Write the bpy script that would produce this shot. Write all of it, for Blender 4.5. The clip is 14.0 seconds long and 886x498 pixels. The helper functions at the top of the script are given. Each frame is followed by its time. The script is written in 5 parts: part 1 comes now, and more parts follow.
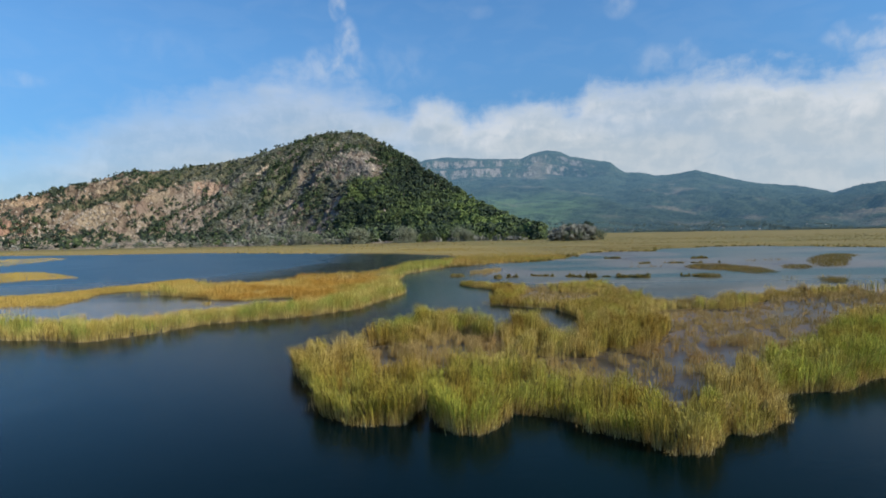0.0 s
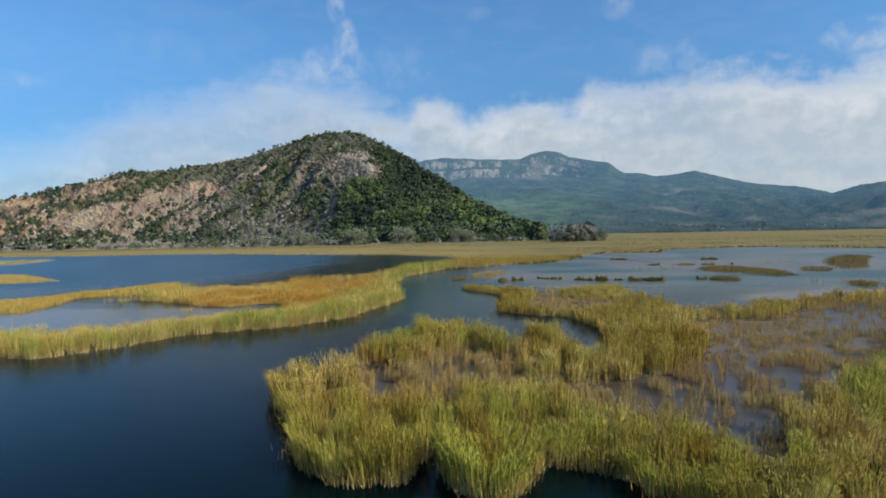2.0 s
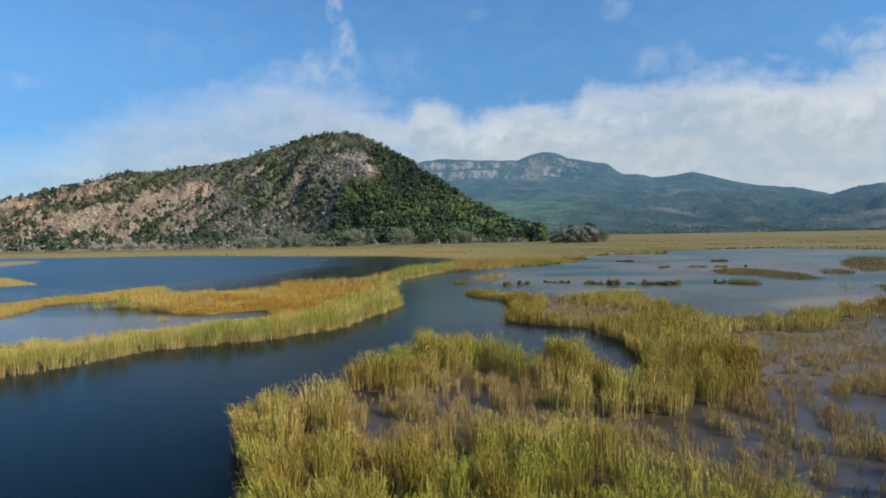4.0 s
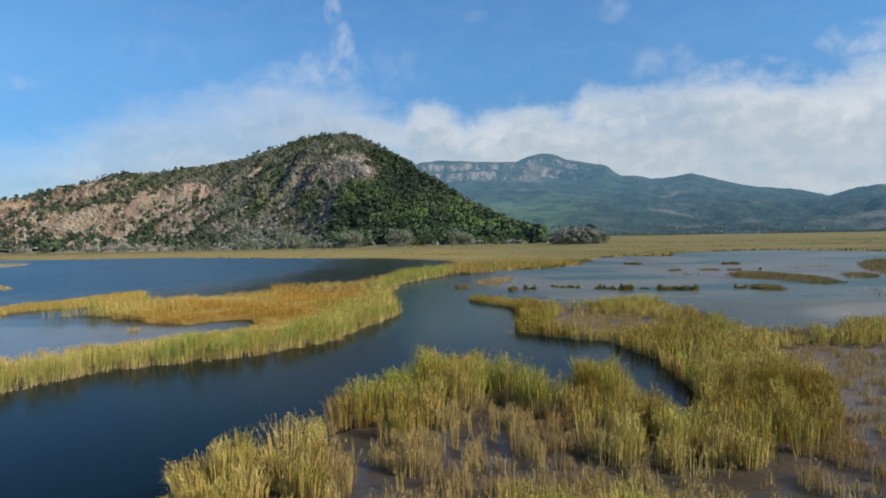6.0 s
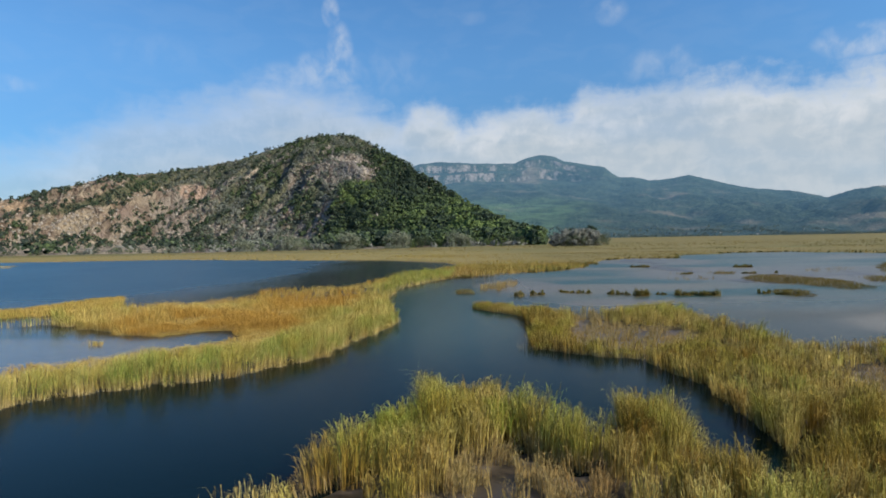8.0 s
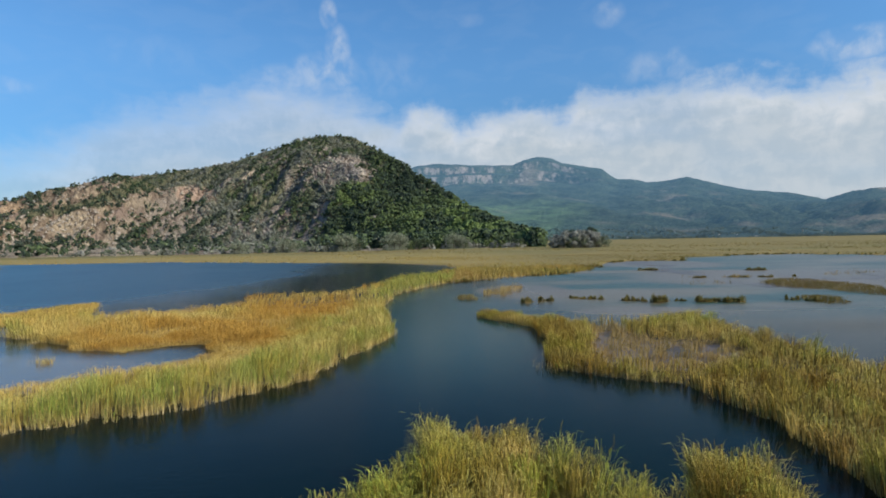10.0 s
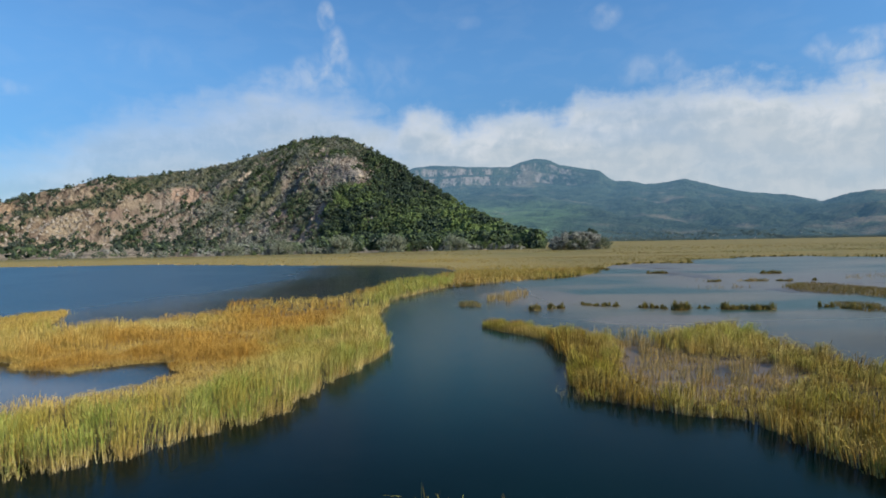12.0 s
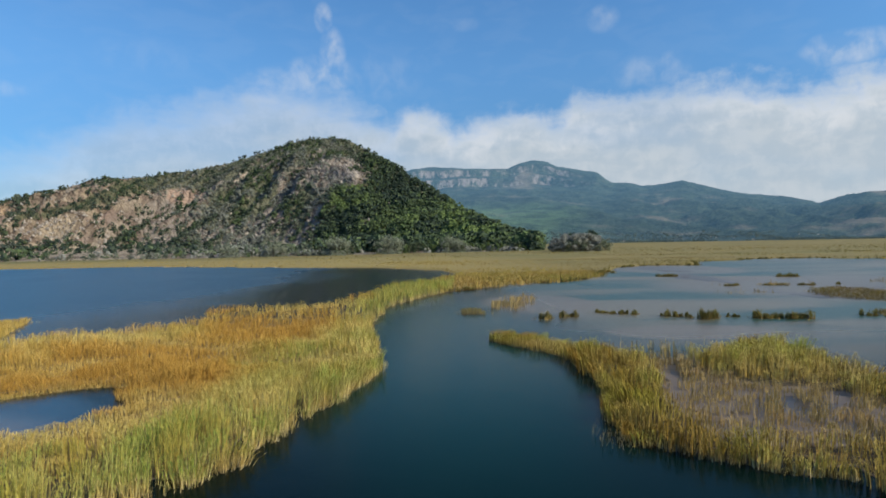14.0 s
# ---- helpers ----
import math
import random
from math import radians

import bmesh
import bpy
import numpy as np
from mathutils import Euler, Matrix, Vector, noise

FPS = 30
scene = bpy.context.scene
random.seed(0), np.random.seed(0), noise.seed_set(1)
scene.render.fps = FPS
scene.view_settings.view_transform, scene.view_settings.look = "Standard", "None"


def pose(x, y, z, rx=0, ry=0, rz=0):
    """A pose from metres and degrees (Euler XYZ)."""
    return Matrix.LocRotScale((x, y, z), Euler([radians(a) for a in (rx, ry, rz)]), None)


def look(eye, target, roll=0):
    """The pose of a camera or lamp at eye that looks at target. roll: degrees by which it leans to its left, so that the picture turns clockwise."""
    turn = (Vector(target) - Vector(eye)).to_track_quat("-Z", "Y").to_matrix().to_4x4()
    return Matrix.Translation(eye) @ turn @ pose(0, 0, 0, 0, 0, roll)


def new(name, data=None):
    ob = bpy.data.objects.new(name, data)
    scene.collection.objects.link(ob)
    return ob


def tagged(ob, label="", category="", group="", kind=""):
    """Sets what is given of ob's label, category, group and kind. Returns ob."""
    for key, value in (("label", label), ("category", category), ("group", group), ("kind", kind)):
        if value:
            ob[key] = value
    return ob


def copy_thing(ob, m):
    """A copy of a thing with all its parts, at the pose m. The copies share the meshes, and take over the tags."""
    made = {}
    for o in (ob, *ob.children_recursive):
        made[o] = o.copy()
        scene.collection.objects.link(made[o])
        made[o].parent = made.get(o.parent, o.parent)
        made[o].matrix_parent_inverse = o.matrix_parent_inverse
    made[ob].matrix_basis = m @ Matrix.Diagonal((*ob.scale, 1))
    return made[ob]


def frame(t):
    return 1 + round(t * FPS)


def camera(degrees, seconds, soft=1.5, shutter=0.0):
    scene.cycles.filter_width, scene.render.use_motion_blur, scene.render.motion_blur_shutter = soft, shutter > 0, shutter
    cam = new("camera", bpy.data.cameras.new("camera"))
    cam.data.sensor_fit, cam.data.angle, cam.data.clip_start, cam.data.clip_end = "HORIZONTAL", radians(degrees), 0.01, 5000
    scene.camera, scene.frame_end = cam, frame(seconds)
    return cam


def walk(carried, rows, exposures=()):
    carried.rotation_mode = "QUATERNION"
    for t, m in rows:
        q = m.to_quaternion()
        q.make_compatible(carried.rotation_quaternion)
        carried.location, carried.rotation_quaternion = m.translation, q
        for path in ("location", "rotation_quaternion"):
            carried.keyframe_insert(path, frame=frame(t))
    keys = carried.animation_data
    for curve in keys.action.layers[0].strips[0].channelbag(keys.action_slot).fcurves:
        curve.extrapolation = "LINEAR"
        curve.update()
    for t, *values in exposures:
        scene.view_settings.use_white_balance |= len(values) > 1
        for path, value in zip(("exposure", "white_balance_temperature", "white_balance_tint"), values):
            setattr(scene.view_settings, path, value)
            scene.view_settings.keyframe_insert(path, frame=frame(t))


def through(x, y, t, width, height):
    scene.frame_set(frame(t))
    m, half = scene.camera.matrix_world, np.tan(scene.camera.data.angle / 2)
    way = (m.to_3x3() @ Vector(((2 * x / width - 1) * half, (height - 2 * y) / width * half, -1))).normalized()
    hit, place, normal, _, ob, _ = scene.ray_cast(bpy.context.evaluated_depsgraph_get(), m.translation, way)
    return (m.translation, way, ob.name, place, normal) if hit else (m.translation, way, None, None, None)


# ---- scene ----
# Camera: a drone gliding forwards ten metres above a reed marsh.
cam = camera(74.0, 14.0, soft=1.78)
PATH = [
    (0.0, pose(0.000, 0.000, 10.000, 88.340, 0.97, -0.000)),
    (0.5, pose(-0.137, 1.812, 9.991, 88.349, 0.97, -0.033)),
    (1.0, pose(-0.271, 3.621, 9.982, 88.362, 0.97, -0.067)),
    (2.0, pose(-0.531, 7.228, 9.963, 88.398, 0.97, -0.139)),
    (3.0, pose(-0.780, 10.830, 9.943, 88.446, 0.97, -0.216)),
    (4.0, pose(-1.018, 14.432, 9.923, 88.505, 0.97, -0.298)),
    (5.0, pose(-1.246, 18.042, 9.902, 88.574, 0.97, -0.385)),
    (6.0, pose(-1.462, 21.667, 9.880, 88.650, 0.97, -0.478)),
    (7.0, pose(-1.667, 25.314, 9.857, 88.731, 0.97, -0.575)),
    (8.0, pose(-1.862, 28.989, 9.834, 88.817, 0.97, -0.678)),
    (9.0, pose(-2.046, 32.699, 9.810, 88.906, 0.97, -0.785)),
    (10.0, pose(-2.218, 36.451, 9.786, 88.995, 0.97, -0.898)),
    (11.0, pose(-2.380, 40.252, 9.760, 89.084, 0.97, -1.016)),
    (12.0, pose(-2.531, 44.110, 9.734, 89.171, 0.97, -1.139)),
    (13.0, pose(-2.671, 48.030, 9.707, 89.253, 0.97, -1.267)),
    (13.5, pose(-2.737, 50.016, 9.694, 89.292, 0.97, -1.333)),
    (14.0, pose(-2.800, 52.020, 9.680, 89.330, 0.97, -1.400)),
]
walk(cam, PATH, [(0.0, 0.22), (14.0, 0.22)])

# ---- daylight ----
SUN_FROM = Vector((0.87, -0.41, 0.66)).normalized()
SUN_ELEVATION = math.asin(SUN_FROM.z)
SUN_AZIMUTH = math.atan2(SUN_FROM.x, SUN_FROM.y)

sun_data = bpy.data.lights.new("sun", "SUN")
sun_data.energy, sun_data.angle, sun_data.color = 5.0, radians(0.55), (1.0, 0.92, 0.76)
sun = new("sun", sun_data)
sun.matrix_world = look(SUN_FROM * 100, (0, 0, 0))


class Nodes:
    """A short way to wire a node tree."""

    def __init__(self, tree):
        self.tree = tree
        tree.nodes.clear()

    def add(self, kind, **inputs):
        node = self.tree.nodes.new(kind)
        for key, value in inputs.items():
            self.set(node, key.replace("_", " "), value)
        return node

    def set(self, node, key, value):
        socket = node.inputs[int(key)] if key.isdigit() else node.inputs[key]
        if isinstance(value, bpy.types.NodeSocket):
            self.tree.links.new(value, socket)
        else:
            socket.default_value = value

    def math(self, op, a, b=0.0, c=0.0, clamp=False):
        node = self.tree.nodes.new("ShaderNodeMath")
        node.operation, node.use_clamp = op, clamp
        for i, v in enumerate((a, b, c)):
            self.set(node, str(i), v)
        return node.outputs[0]

    def smooth(self, value, low, high, to_low=0.0, to_high=1.0):
        node = self.tree.nodes.new("ShaderNodeMapRange")
        node.interpolation_type = "SMOOTHSTEP"
        for i, v in enumerate((value, low, high, to_low, to_high)):
            self.set(node, str(i), v)
        return node.outputs[0]

    def noise(self, vector, scale, detail=4.0, rough=0.55, distort=0.0):
        node = self.add("ShaderNodeTexNoise", Scale=scale, Detail=detail, Roughness=rough, Distortion=distort)
        self.set(node, "Vector", vector)
        return node.outputs["Fac"]

    def mix(self, fac, a, b, blend="MIX"):
        node = self.tree.nodes.new("ShaderNodeMix")
        node.data_type, node.blend_type = "RGBA", blend
        self.set(node, "0", fac)
        for i, v in ((6, a), (7, b)):
            self.set(node, str(i), (*v, 1.0) if isinstance(v, tuple) and len(v) == 3 else v)
        return node.outputs[2]

    def ramp(self, value, stops):
        node = self.tree.nodes.new("ShaderNodeValToRGB")
        band = node.color_ramp
        while len(band.elements) < len(stops):
            band.elements.new(0.5)
        for element, (at, colour) in zip(band.elements, stops):
            element.position = at
            element.color = (*colour, 1.0) if isinstance(colour, tuple) else (colour, colour, colour, 1.0)
        self.set(node, "0", value)
        return node.outputs[0]


# The sky: a clear blue with a bank of fair-weather cloud low over the mountains.
CLOUD_TOPS = [(-45, 7.0), (-36.8, 7.2), (-31.1, 8.7), (-27.3, 11.0), (-22.3, 12.3), (-14.9, 14.4), (-11.8, 14.3), (-7.6, 13.2),
              (-3.3, 11.0), (-1.9, 13.0), (0.6, 12.5), (2.7, 11.0), (4.9, 11.6), (8.2, 12.6), (10.8, 12.2), (12.4, 11.2),
              (14.0, 13.3), (17.0, 13.1), (24.2, 13.6), (28.6, 13.3), (32.6, 12.2), (35.3, 12.4), (40.0, 13.0), (45.0, 11.0)]
world = bpy.data.worlds.new("sky")
scene.world = world
world.use_nodes = True
w = Nodes(world.node_tree)
sky = w.add("ShaderNodeTexSky")
sky.sky_type, sky.sun_disc = "NISHITA", False
sky.sun_elevation, sky.sun_rotation = SUN_ELEVATION, SUN_AZIMUTH
sky.air_density, sky.dust_density, sky.ozone_density = 1.0, 0.25, 3.0
way = w.add("ShaderNodeTexCoord").outputs["Generated"]
split = w.add("ShaderNodeSeparateXYZ", Vector=way)
azimuth = w.math("MULTIPLY", w.math("ARCTAN2", split.outputs[0], split.outputs[1]), 180 / math.pi)
height = w.math("MULTIPLY", w.math("ARCSINE", split.outputs[2]), 180 / math.pi)
stretched = w.add("ShaderNodeCombineXYZ", X=w.math("MULTIPLY", azimuth, 0.06), Y=w.math("MULTIPLY", height, 0.15), Z=0.0).outputs[0]
billow = w.noise(stretched, 2.6, 6.0, 0.54, 0.2)
wisps = w.noise(stretched, 5.0, 4.0, 0.5, 0.4)
broad = w.noise(stretched, 0.9, 3.0, 0.5)
even = w.add("ShaderNodeCombineXYZ", X=w.math("MULTIPLY", azimuth, 0.1), Y=w.math("MULTIPLY", height, 0.085), Z=3.0).outputs[0]
shreds = w.noise(even, 5.0, 4.0, 0.5, 0.25)
tops = w.ramp(w.math("ADD", w.math("MULTIPLY", azimuth, 1 / 90), 0.5), [((a + 45) / 90, e / 20) for a, e in CLOUD_TOPS])
depth = w.math("SUBTRACT", w.math("MULTIPLY", tops, 20.0), height)
tufts = w.noise(even, 7.0, 5.0, 0.6, 0.4)
lumps = w.math("ADD", w.math("MULTIPLY", w.math("SUBTRACT", billow, 0.5), 4.6), w.math("MULTIPLY", w.math("SUBTRACT", tufts, 0.5), 2.8))
ragged = w.math("ADD", depth, lumps)
bank = w.smooth(ragged, w.smooth(azimuth, -8.0, 2.0, -2.0, -1.1), w.smooth(azimuth, -8.0, 2.0, 3.2, 2.2))
thin = w.smooth(w.math("ADD", wisps, w.math("MULTIPLY", broad, 0.5)), 0.66, 0.95)


def puff(az, el, wide, high, strength):
    u = w.math("DIVIDE", w.math("SUBTRACT", azimuth, az), wide)
    v = w.math("DIVIDE", w.math("SUBTRACT", height, el), high)
    far = w.math("ADD", w.math("MULTIPLY", u, u), w.math("MULTIPLY", v, v))
    heart = w.smooth(far, 0.0, 3.0, 1.0, 0.0)
    body = w.math("MULTIPLY", heart, w.smooth(shreds, 0.34, 0.72, 0.08, 1.0))
    return w.math("MULTIPLY", body, strength)


cover = w.math("MULTIPLY", w.math("MULTIPLY", bank, w.smooth(azimuth, -38.0, -16.0, 0.72, 1.0)), w.smooth(w.math("ADD", broad, w.math("MULTIPLY", azimuth, 0.004)), 0.3, 0.62, 0.6, 0.97))
for az, el, wide, high, strength in ((-9.7, 20.6, 0.6, 0.9, 0.45), (-8.9, 17.6, 0.85, 1.5, 0.55), (-10.0, 15.7, 2.4, 1.2, 0.5), (-12.8, 14.7, 3.0, 1.1, 0.35), (-4.5, 15.5, 3.0, 1.6, 0.14),
                                     (16.8, 19.8, 1.1, 0.8, 0.3), (21.4, 14.9, 2.8, 1.2, 0.25), (36.5, 14.6, 2.6, 0.9, 0.6), (34.5, 15.5, 0.8, 0.4, 0.3),
                                     (2.4, 20.2, 2.4, 0.5, 0.10), (-36.2, 12.4, 2.0, 0.5, 0.2), (-25.0, 16.0, 3.0, 1.2, 0.08)):
    cover = w.math("MAXIMUM", cover, puff(az, el, wide, high, strength))
cover = w.math("MAXIMUM", cover, w.math("MULTIPLY", thin, 0.03))
cover = w.math("MULTIPLY", cover, w.smooth(height, -2.0, 1.0), clamp=True)
crest = w.smooth(w.math("ADD", ragged, w.math("MULTIPLY", billow, 3.0)), 1.0, 6.0)
cloud = w.mix(crest, (6.9, 7.15, 7.5), (4.9, 5.5, 6.05))
cloud = w.mix(w.smooth(w.math("ADD", w.math("MULTIPLY", wisps, 0.5), w.math("MULTIPLY", tufts, 0.5)), 0.38, 0.60), w.mix(1.0, cloud, (1.02, 1.01, 1.0), "MULTIPLY"), w.mix(1.0, cloud, (0.87, 0.91, 0.94), "MULTIPLY"))
tinted = w.mix(1.0, sky.outputs[0], (0.66, 1.02, 1.25), "MULTIPLY")
tinted = w.mix(w.smooth(height, 9.0, 22.0), tinted, w.mix(1.0, tinted, (1.14, 1.17, 1.17), "MULTIPLY"))
tinted = w.mix(w.smooth(height, 2.0, 17.0), w.mix(1.0, tinted, (0.58, 0.66, 0.77), "MULTIPLY"), tinted)
ground_glow = w.mix(w.smooth(height, -1.0, 0.5), (1.2, 1.4, 1.3), w.mix(cover, tinted, cloud))
back = w.add("ShaderNodeBackground", Color=ground_glow, Strength=0.094)
out = w.add("ShaderNodeOutputWorld", Surface=back.outputs[0])


# ---- materials ----
def material(name):
    mat = bpy.data.materials.new(name)
    mat.use_nodes = True
    return mat, Nodes(mat.node_tree)


def finish(mat, n, colour, rough=0.8, bump=None, strength=0.3, distance=0.05, specular=0.3, through=0.0):
    bsdf = n.add("ShaderNodeBsdfPrincipled")
    n.set(bsdf, "Base Color", (*colour, 1.0) if isinstance(colour, tuple) else colour)
    n.set(bsdf, "Roughness", rough)
    n.set(bsdf, "Specular IOR Level", specular)
    if bump is not None:
        node = n.add("ShaderNodeBump", Strength=strength, Distance=distance, Height=bump)
        n.set(bsdf, "Normal", node.outputs[0])
    last = bsdf.outputs[0]
    if through:
        leaf = n.add("ShaderNodeBsdfTranslucent")
        n.set(leaf, "Color", (*colour, 1.0) if isinstance(colour, tuple) else colour)
        both = n.tree.nodes.new("ShaderNodeMixShader")
        n.set(both, "0", through)
        n.set(both, "1", last)
        n.set(both, "2", leaf.outputs[0])
        last = both.outputs[0]
    n.add("ShaderNodeOutputMaterial", Surface=last)
    return mat


def blade_channels(n):
    node = n.tree.nodes.new("ShaderNodeAttribute")
    node.attribute_name = "blade"
    split = n.add("ShaderNodeSeparateColor", Color=node.outputs["Color"])
    return split.outputs[0], split.outputs[1], split.outputs[2], node.outputs["Alpha"]


def reed_material(name, straw, pale, green, lush, rust, aged=0.8):
    """Blades carry: how green the plant is, how far up it we are, how rusty the stand is (also shade on some rims), how
    bleached its foot.
    """
    mat, n = material(name)
    leafy, up, rusty, bleached = blade_channels(n)
    one = n.add("ShaderNodeNewGeometry").outputs["Random Per Island"]
    dry = n.mix(one, straw, pale)
    wet = n.mix(n.math("FRACT", n.math("MULTIPLY", one, 7.3)), green, lush)
    amount = n.math("MULTIPLY", leafy, n.smooth(up, 0.15, 0.55, 0.05, 1.0), clamp=True)
    colour = n.mix(amount, dry, wet)
    colour = n.mix(rusty, colour, rust)
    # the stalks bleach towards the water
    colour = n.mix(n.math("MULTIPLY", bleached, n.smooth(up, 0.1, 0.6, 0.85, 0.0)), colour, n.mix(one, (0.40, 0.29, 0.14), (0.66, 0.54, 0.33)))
    colour = n.mix(0.18, colour, n.mix(1.0, colour, (1.9, 1.9, 1.7), "MULTIPLY"))
    # a good share of last year's blades, brown and brittle
    old = n.smooth(n.math("FRACT", n.math("MULTIPLY", one, 13.7)), 0.68, 0.86)
    colour = n.mix(n.math("MULTIPLY", old, aged), colour, (0.070, 0.046, 0.018))
    grain = n.noise(n.add("ShaderNodeTexCoord").outputs["Object"], 9.0, 2.0)
    colour = n.mix(n.smooth(grain, 0.35, 0.75, 0.0, 0.25), colour, n.mix(1.0, colour, (0.62, 0.6, 0.5), "MULTIPLY"))
    return finish(mat, n, colour, 0.62, specular=0.03, through=0.12)


REED = reed_material("reed_blades", (0.42, 0.300, 0.078), (0.63, 0.51, 0.20), (0.300, 0.318, 0.064), (0.205, 0.275, 0.062), (0.41, 0.235, 0.050), 0.45)
REED_EAST = reed_material("tawny_reed_blades", (0.34, 0.235, 0.060), (0.65, 0.52, 0.19), (0.405, 0.395, 0.066), (0.26, 0.335, 0.060), (0.24, 0.130, 0.022), 0.9)
REED_ISLET = reed_material("brown_islet_reeds", (0.20, 0.140, 0.048), (0.36, 0.275, 0.105), (0.21, 0.205, 0.050), (0.145, 0.175, 0.048), (0.17, 0.105, 0.035), 0.8)
SEDGE = reed_material("dry_sedge_blades", (0.27, 0.195, 0.080), (0.45, 0.345, 0.155), (0.27, 0.23, 0.08), (0.22, 0.21, 0.07), (0.32, 0.20, 0.08), 0.4)


FIELD = reed_material("marsh_grass_blades", (0.185, 0.138, 0.038), (0.25, 0.188, 0.056), (0.150, 0.142, 0.030), (0.135, 0.142, 0.033), (0.22, 0.13, 0.042), 0.6)
GOLD_GRASS = reed_material("golden_grass_blades", (0.28, 0.205, 0.058), (0.38, 0.29, 0.092), (0.205, 0.195, 0.040), (0.175, 0.185, 0.042), (0.28, 0.165, 0.05), 0.45)


def soil_material():
    mat, n = material("marsh_soil")
    at = n.add("ShaderNodeTexCoord").outputs["Object"]
    split = n.add("ShaderNodeSeparateXYZ", Vector=at)
    broad, fine = n.noise(at, 0.035, 5.0, 0.6), n.noise(at, 1.3, 5.0)
    mud = n.mix(fine, (0.030, 0.023, 0.014), (0.068, 0.050, 0.028))
    field = n.mix(n.smooth(broad, 0.35, 0.65), (0.150, 0.122, 0.040), (0.205, 0.158, 0.052))
    streak = n.noise(n.add("ShaderNodeMapping", Vector=at, Scale=(0.006, 0.028, 1.0)).outputs[0], 1.0, 6.0, 0.65)
    field = n.mix(n.smooth(streak, 0.50, 0.62), field, (0.115, 0.115, 0.036))
    field = n.mix(n.smooth(fine, 0.4, 0.75, 0.0, 0.5), field, (0.17, 0.135, 0.050))
    shore = n.math("MULTIPLY", n.smooth(n.math("ADD", split.outputs[0], n.math("MULTIPLY", broad, 60.0)), 90.0, 30.0), n.smooth(split.outputs[1], 470.0, 380.0))
    field = n.mix(n.math("MULTIPLY", shore, 0.75), field, n.mix(fine, (0.20, 0.155, 0.050), (0.31, 0.235, 0.078)))
    ditch = n.noise(n.add("ShaderNodeMapping", Vector=at, Scale=(0.010, 0.085, 1.0)).outputs[0], 1.0, 4.0, 0.6)
    field = n.mix(n.smooth(ditch, 0.60, 0.68, 0.0, 0.75), field, (0.060, 0.050, 0.020))
    far = n.math("MULTIPLY", n.smooth(split.outputs[1], 165.0, 185.0), n.smooth(split.outputs[2], 0.03, 0.06))
    slick = n.math("MULTIPLY", n.smooth(split.outputs[2], 0.06, 0.035), n.smooth(split.outputs[1], 300.0, 270.0))
    wet_mud = n.mix(n.noise(at, 0.6, 4.0, 0.6), (0.034, 0.027, 0.020), (0.076, 0.059, 0.044))
    bank = n.math("MULTIPLY", n.smooth(split.outputs[2], 0.013, 0.024), n.smooth(split.outputs[1], 45.0, 56.0))
    wet_mud = n.mix(bank, wet_mud, n.mix(n.noise(at, 0.8, 5.0, 0.65), (0.085, 0.067, 0.052), (0.160, 0.126, 0.097)))
    meadow = n.math("MULTIPLY", n.smooth(split.outputs[0], -10.0, -16.0), n.math("MULTIPLY", n.smooth(split.outputs[1], 74.0, 84.0), n.smooth(split.outputs[1], 128.0, 120.0)))
    mud = n.mix(meadow, mud, n.mix(fine, (0.13, 0.085, 0.030), (0.24, 0.155, 0.055)))
    colour = n.mix(slick, n.mix(far, mud, field), wet_mud)
    return finish(mat, n, colour, n.math("ADD", n.smooth(slick, 0.0, 1.0, 0.95, 0.30), n.math("MULTIPLY", n.math("MULTIPLY", bank, slick), 0.2)), fine, n.smooth(slick, 0.0, 1.0, 0.6, 0.10), 0.3, n.smooth(slick, 0.0, 1.0, 0.3, 0.22))


